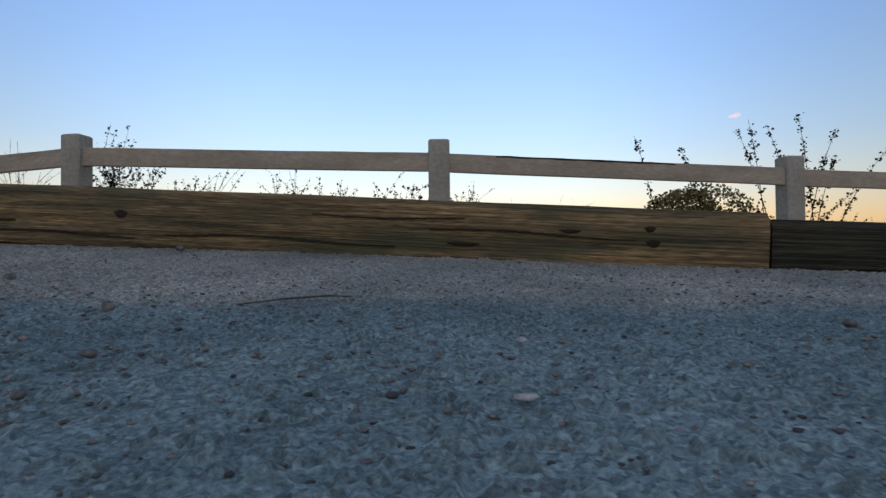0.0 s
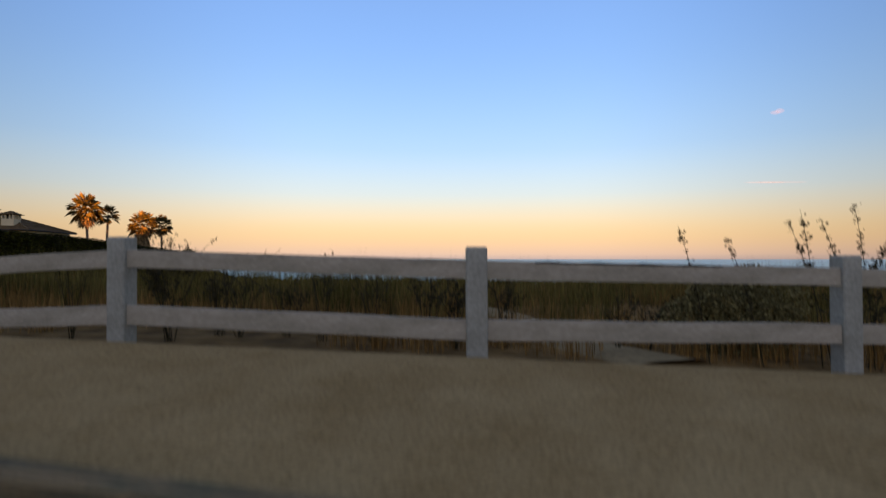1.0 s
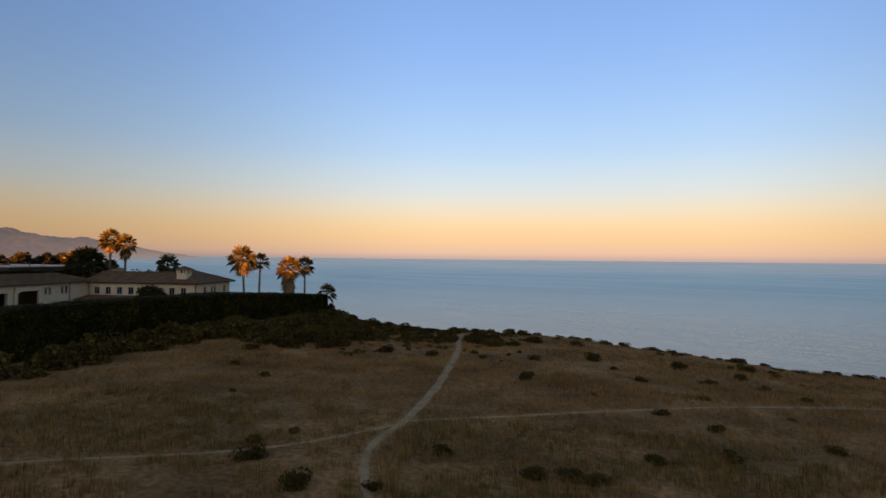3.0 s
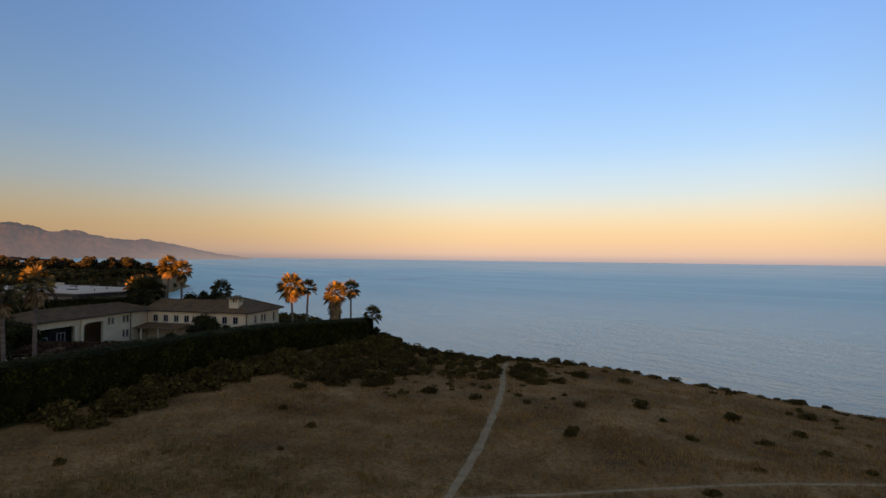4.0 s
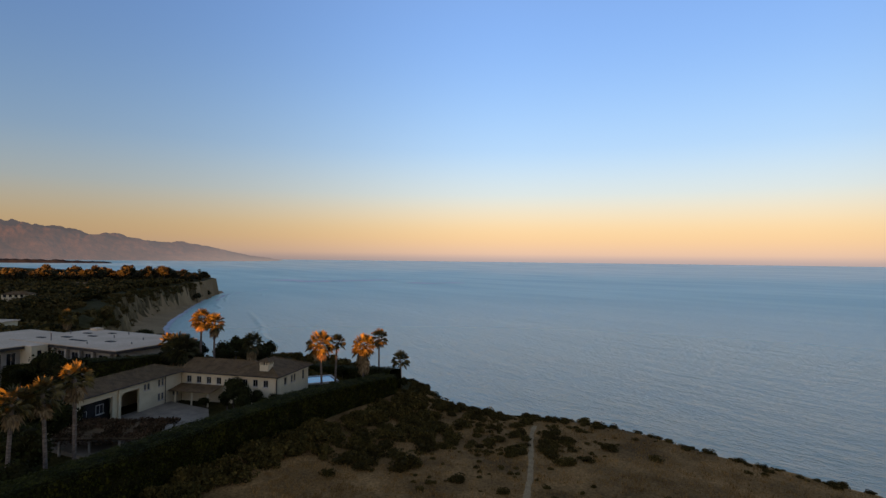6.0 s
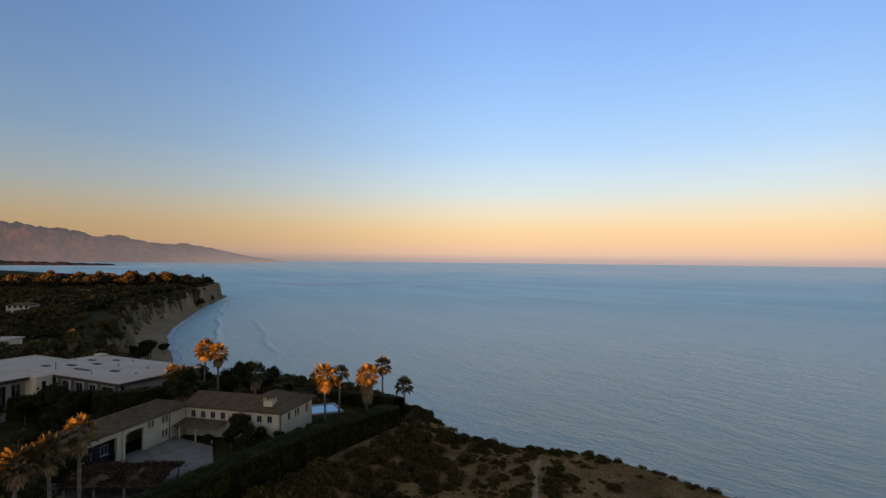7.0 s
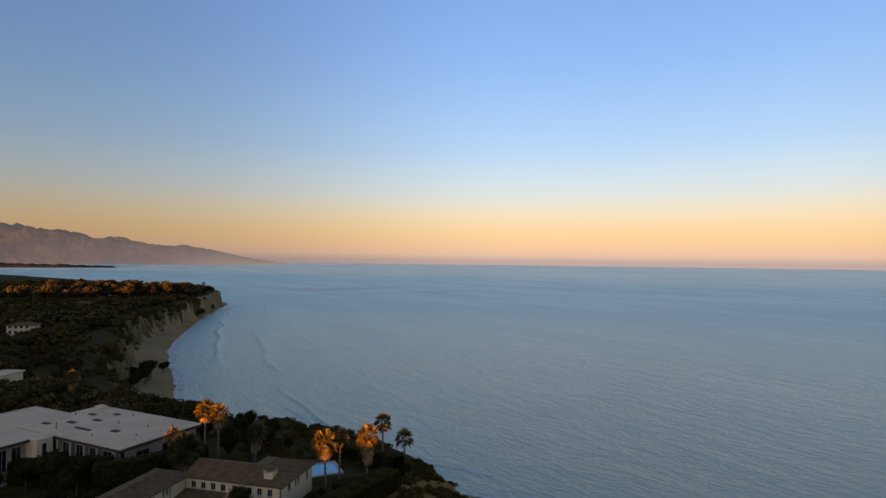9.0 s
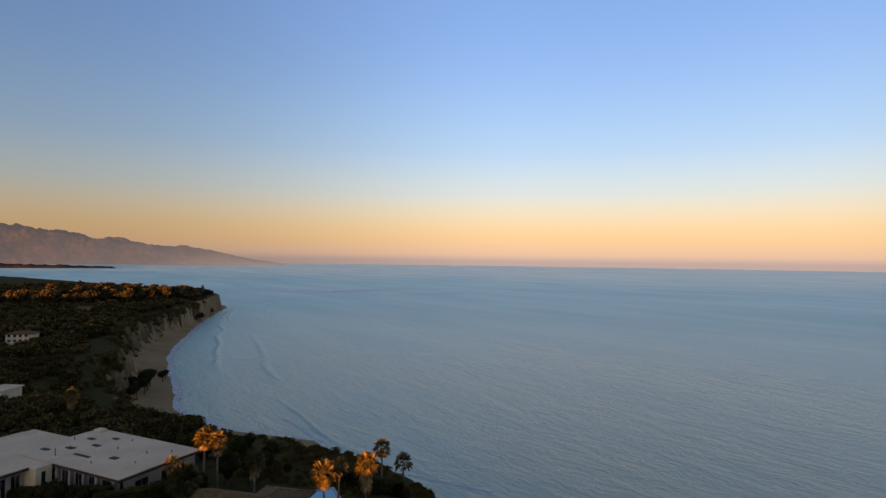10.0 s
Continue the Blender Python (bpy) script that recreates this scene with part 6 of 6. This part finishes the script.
# ---- garden trees ----
TREE_L = "dense dark evergreen tree in garden shade"
trees = [tree(300 + k, 7.0, (3.2, 3.2, 2.8), 0.42, 900, M_TREE, TREE_L, group="garden trees") for k in range(4)]
rng = np.random.default_rng(71)
spots = [(-89, 95.5, 1.0), (-78.6, 48.6, 0.9), (-76.4, 46.6, 0.8), (-81, 51, 0.75), (-92.5, 92, 0.95), (-91, 101, 0.9), (-97, 96, 0.85),  (-101, 104, 0.9), (-108, 100, 0.8), (-115, 104, 0.9), (-123, 101, 0.8), (-131, 100, 0.9), (-140, 98, 0.9),
         (-92, 62, 0.85), (-96, 58, 0.9), (-101, 63, 1.0), (-105, 67, 1.1), (-111, 66.5, 1.05), (-90, 52, 0.8), (-84, 44, 0.75), (-78, 42, 1.0), (-72, 40, 1.0), (-67, 37.5, 1.0), (-84, 50.5, 0.85), (-86, 53.4, 0.95), (-80, 47, 0.95), (-87, 48, 1.0), (-62.5, 33.5, 0.95), (-64, 28, 0.7), (-70, 30, 0.8),
         (-76, 34, 0.9), (-84, 34, 0.9), (-92, 42, 0.9), (-100, 48, 0.9), (-108, 54, 0.8), (-116, 58, 0.85), (-117, 65, 0.85), (-128, 54, 0.7), (-140, 52, 0.8), (-66.5, 69.5, 0.5), (-69.5, 69.8, 0.62), (-71.6, 73.3, 0.64), (-68, 71.4, 0.62), (-64.8, 68.4, 0.55), (-63.2, 71, 0.45), (-74.5, 69.6, 0.35), (-66, 73.2, 0.5), (-70.5, 72.2, 0.58), (-62.5, 73.5, 0.5), (-61.6, 77, 0.45), (-61.8, 81, 0.42), (-62.4, 85, 0.36),
         (-62, 57, 0.4), (-62.5, 63, 0.42), (-86, 104, 0.4), (-95, 108, 0.8), (-104, 110, 0.9), (-60, 103, 0.5), (-65, 104, 0.42), (-57, 108, 0.45), (-74, 110, 0.5), (-68, 114, 0.5)]
scatter(trees, [(x, y, ground_z(x, y), sc) for x, y, sc in spots], rng, 2)
pine = tree(330, 9, (5.5, 4.5, 1.8), 0.5, 1500, M_TREE, "flat-topped dark pine leaning over the beach")
pine.matrix_basis = pose(-183, 162, ground_z(-183, 162) - 1.5, 0, 8, 20) @ Matrix.Diagonal((1, 1, 0.8, 1))
reddened = tree(331, 15, (8.0, 7.0, 4.8), 1.3, 900, M_REDLIT, "broad headland tip tree with red sunlight painted into its leaves")
reddened.matrix_basis = pose(-738, 642, ground_z(-738, 642))
for x, y, sc in ((-300, 232, 1.9), (-308, 240, 2.4), (-316, 248, 2.1), (-324, 264, 1.4), (-331, 272, 1.2), (-294, 222, 1.7), (-286, 214, 1.5), (-303, 226, 1.6)):
    t = copy_thing(trees[1], pose(x, y, ground_z(x, y)) @ Matrix.Diagonal((sc, sc, sc, 1)))
    t["label"] = "dark tree standing at the foot of the beach cliff"


# ---- surf ----
def surf(pts, width, z, seed, label, crest=0.0, breaks=0.35, material=M_FOAM):
    """A ragged line of foam on the water; with a crest it is a low breaking wave."""
    r = np.random.default_rng(seed)
    P = [Vector((x, y, 0)) for x, y in pts]
    line = []
    for a, b in zip(P[:-1], P[1:]):
        n = max(2, int((b - a).length / 2.0))
        line += [a.lerp(b, i / n) for i in range(n)]
    line.append(P[-1])
    vs, fs = [], []
    for i, p in enumerate(line):
        d = (line[min(i + 1, len(line) - 1)] - line[max(i - 1, 0)]).normalized()
        s_ = Vector((-d.y, d.x, 0))
        w = width * (0.45 + 0.5 * abs(noise.noise((i * 0.07, 0, seed))) + 0.15 * r.random())
        mid = p + s_ * width * 0.8 * noise.noise((i * 0.06, 4, seed))
        w *= min(1.0, max(0.02, (noise.noise((i * 0.05, 20, seed)) + breaks) * 5))
        for k, hgt in ((-1, 0), (-0.2, crest), (0.3, crest * 0.7), (1, 0)):
            q = mid + s_ * k * w * (0.7 + 0.6 * r.random())
            vs.append((q.x, q.y, z + hgt * (0.6 + 0.4 * noise.noise((i * 0.1, 9, seed)))))
    for i in range(len(line) - 1):
        if noise.noise((i * 0.05, 20, seed)) > -breaks:
            fs += [(i * 4 + k, i * 4 + k + 1, i * 4 + 5 + k, i * 4 + 4 + k) for k in range(3)]
    ob = Geo().add(vs, fs).obj("surf", material, smooth=True)
    tagged(ob, label, "surf", kind="structure")


SH = "thin white foam where waves run up the beach"
surf([(-716, 706), (-690, 662), (-610, 563), (-530, 472), (-444, 376), (-400, 332), (-350, 292), (-302, 257), (-268, 229), (-245, 213), (-205, 207)], 3.6, SEA_Z + 0.22, 1, SH, 0, 0.7, M_WASH)
surf([(-205, 207), (-160, 213), (-135, 199), (-88, 174), (-62, 175), (-30, 173), (0, 167), (60, 173), (120, 206), (250, 271)], 1.2, SEA_Z + 0.22, 2, SH, 0, 0.3, M_WASH)
BR = "low breaking wave with a line of foam"
surf([(-197, 236), (-168, 219), (-149, 211), (-134, 206)], 1.2, SEA_Z + 0.04, 3, BR, 0.15, 0.3, M_WASH)
surf([(-108, 196), (-95, 194), (-80, 195), (-67, 195)], 1.2, SEA_Z + 0.04, 4, BR, 0.15, 0.2, M_WASH)
surf([(-702, 729), (-671, 662), (-597, 577)], 3.0, SEA_Z + 0.04, 6, BR, 0.25, 0.4, M_WASH)
surf([(-741, 842), (-720, 790)], 3.0, SEA_Z + 0.04, 8, BR, 0.25, 0.4)
ST = "pale streak of foam far out on the sea"
surf([(-1036, 1218), (-940, 1185), (-882, 1168), (-850, 1274), (-800, 1404)], 48.0, SEA_Z + 0.3, 9, ST, 0.05, 0.5)
surf([(-900, 1230), (-850, 1290), (-800, 1400)], 24.0, SEA_Z + 0.3, 12, ST, 0.05, 0.4)
surf([(-662, 1295), (-594, 1272), (-557, 1373)], 40.0, SEA_Z + 0.3, 10, ST, 0.05, 0.3)
surf([(92, 399), (132, 382), (164, 342), (210, 300)], 2.0, SEA_Z + 0.04, 11, BR, 0.10, 0.0)


def swell(pts, width, height, seed):
    """A low unbroken wave rolling towards the beach: a rounded ridge of water."""
    P = [Vector((x, y, 0)) for x, y in pts]
    line = []
    for a, b in zip(P[:-1], P[1:]):
        n = max(2, int((b - a).length / 2.5))
        line += [a.lerp(b, i / n) for i in range(n)]
    line.append(P[-1])
    prof = [(-1, -0.08), (-0.6, 0.16), (-0.25, 0.72), (0, 1.0), (0.3, 0.78), (0.75, 0.25), (1.3, -0.08)]
    k, vs = len(prof), []
    for i, p in enumerate(line):
        d = (line[min(i + 1, len(line) - 1)] - line[max(i - 1, 0)]).normalized()
        s_ = Vector((-d.y, d.x, 0))
        fade = max(0.0, math.sin(math.pi * i / (len(line) - 1))) ** 0.5 * (0.55 + 0.9 * abs(noise.noise((i * 0.09, 3, seed))))
        mid = p + s_ * width * 1.4 * noise.noise((i * 0.045, 4, seed))
        vs += [(*(mid + s_ * a * width)[:2], SEA_Z + height * (h * fade if h > 0 else h)) for a, h in prof]
    fs = [(i * k + j, i * k + j + 1, (i + 1) * k + j + 1, (i + 1) * k + j) for i in range(len(line) - 1) for j in range(k - 1)]
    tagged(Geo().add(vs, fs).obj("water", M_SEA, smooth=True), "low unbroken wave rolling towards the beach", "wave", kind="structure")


swell([(-560, 545), (-503, 487), (-445, 428), (-407, 390), (-360, 345), (-315, 306)], 4.0, 1.5, 1)
swell([(-450, 480), (-404, 438), (-340, 378), (-291, 329), (-262, 300)], 4.5, 1.7, 2)
swell([(-709, 727), (-655, 655), (-601, 595), (-565, 560)], 4.0, 1.3, 3)
swell([(-674, 764), (-640, 715), (-600, 668)], 4.0, 1.1, 4)
swell([(-660, 920), (-643, 906), (-600, 885)], 6.0, 1.2, 5)
swell([(-230, 268), (-196, 246), (-168, 226), (-137, 207)], 2.6, 0.9, 6)


# ---- woods towards the headland ----
def woods():
    r = np.random.default_rng(81)
    V, F, CV, CF, o, co = [], [], [], [], 0, 0
    houses = [(q[0], q[1], 21) for q in FAR_HOUSES] + [(-126, 78, 26)]
    n = 9000
    dist_, az_ = 120 + 1250 * r.random(n) ** 1.5, np.radians(r.uniform(38, 70, n))
    X, Y = -dist_ * np.sin(az_), dist_ * np.cos(az_)
    de = side_distance(X, Y, CLIFF_EDGE)
    Z, zone_ = land(X, Y)
    keep = ~((Y < 92) & (X > -160)) & (zone_ <= 0.6)
    keep &= (de < -4) | ((r.random(n) < 0.3) & (X < -300) & (de < 2))
    keep &= ~((de > -5) & (X > -330) & (X < -120))
    keep &= X < -136
    for hx, hy, hr in houses:
        keep &= ~((np.hypot(X - hx, Y - hy) < hr) & (np.hypot(X, Y) < math.hypot(hx, hy) + 6))
    for i in np.nonzero(keep)[0][:2100]:
        x, y, z, zone, dist = X[i], Y[i], Z[i:i + 1], zone_[i:i + 1], dist_[i]
        near = dist < 420
        h = r.uniform(4, 8) if near else r.uniform(4.5, 9) * (0.6 + 0.9 * float(fbm(np.array([x * 0.02]), np.array([y * 0.02]))[0]))
        if zone[0] > 0.2 or (de[i] > -30 and -330 < x < -110):
            h *= 0.5
        rad = h * r.uniform(0.6, 1.15)
        n = 260 if near else 120
        p, c, rs = blob_points(n, (rad, rad, h * 0.5), r, 7)
        base = np.array([x, y, float(z[0]) + h * 0.5])
        v, f = cards(p + base, (1.05 if near else 1.9), r)
        V.append(v)
        F.append(f + o)
        o += len(v)
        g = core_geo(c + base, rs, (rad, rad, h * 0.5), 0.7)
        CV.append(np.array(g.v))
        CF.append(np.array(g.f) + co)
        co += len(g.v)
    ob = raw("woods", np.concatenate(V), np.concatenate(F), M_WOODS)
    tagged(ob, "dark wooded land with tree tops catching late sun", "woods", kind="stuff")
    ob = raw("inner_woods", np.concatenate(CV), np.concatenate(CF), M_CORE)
    tagged(ob, "shaded inner mass of the woods", "woods", kind="stuff")


woods()

# ---- the tall grove along the skyline ----
groves = [tree(340 + k, 17, (8.5, 8.5, 6.5), 1.9, 620, M_TALL, "tall round-crowned tree on the far headland in last light", group="grove on the headland") for k in range(3)]
rng = np.random.default_rng(91)
spots = []
for k in range(64):
    az, dist = radians(46.8 + 16.5 * (k + rng.random()) / 64), rng.uniform(770, 890)
    x, y = -dist * math.sin(az), dist * math.cos(az)
    low = 0.62 if az < radians(50) else 1.0
    spots.append((x, y, ground_z(x, y), low * rng.uniform(0.8, 1.2)))
scatter(groves, spots, rng, 1)


def cliff_scrub():
    """Bushes hanging down the gullied cliff towards the headland."""
    r = np.random.default_rng(83)
    n = 9000
    X = r.uniform(-720, -150, n)
    i_ = np.interp(-X, [-p[0] for p in CLIFF_EDGE], [p[1] for p in CLIFF_EDGE])
    Y = i_ + r.uniform(-14, 46, n)
    Z, zone_ = land(X, Y)
    keep = np.isin(zone_, [0.3]) | ((zone_ == 0.5) & (fbm(X * 0.045 + 2, Y * 0.045) + 0.12 * r.random(n) > 0.67))
    V, F, o = [], [], 0
    for i in np.nonzero(keep)[0][:1500]:
        sc = r.uniform(1.2, 3.2) * (0.6 if zone_[i] == 0.5 else 1.0)
        p, _c, _r = blob_points(110, (sc * 1.2, sc * 1.2, sc * 0.8), r, 6)
        v, f = cards(p + np.array([X[i], Y[i], Z[i] + 0.3 * sc]), 0.34 * sc, r)
        V.append(v)
        F.append(f + o)
        o += len(v)
    tagged(raw("cliff_scrub", np.concatenate(V), np.concatenate(F), M_WOODS), "dark bushes clinging to gullies of the beach cliff", "scrub", kind="stuff")


cliff_scrub()


# ---- thin sunset clouds, far beyond the sea ----
def cloud(name, x0, x1, y, z, thick, lumps, seed):
    r = np.random.default_rng(seed)
    g = Geo()
    for k in range(lumps):
        t = (k + 0.5) / lumps
        rx, rz = (x1 - x0) / lumps * r.uniform(0.9, 1.6), thick * r.uniform(0.5, 1.0) * math.sin(math.pi * (0.15 + 0.7 * t))
        cx, cz = x0 + (x1 - x0) * t, z + r.normal() * thick * 0.3
        n, m = 10, 6
        vs = [(cx + rx * math.sin(math.pi * j / m) * math.cos(2 * math.pi * i / n), y + 20 * math.sin(math.pi * j / m) * math.sin(2 * math.pi * i / n), cz + rz * math.cos(math.pi * j / m)) for j in range(m + 1) for i in range(n)]
        g.add(vs, [(j * n + i, (j + 1) * n + i, (j + 1) * n + (i + 1) % n, j * n + (i + 1) % n) for j in range(m) for i in range(n)])
    ob = g.obj("backdrop", M_CLOUD, smooth=True)
    ob.visible_shadow = False
    return tagged(ob, "thin pink wisp of evening cloud", "cloud", kind="structure")


cloud("cloud", 2000, 2235, 4045, 560, 8, 2, 1)
cloud("cloud", 2120, 2185, 4045, 1062, 26, 2, 2)
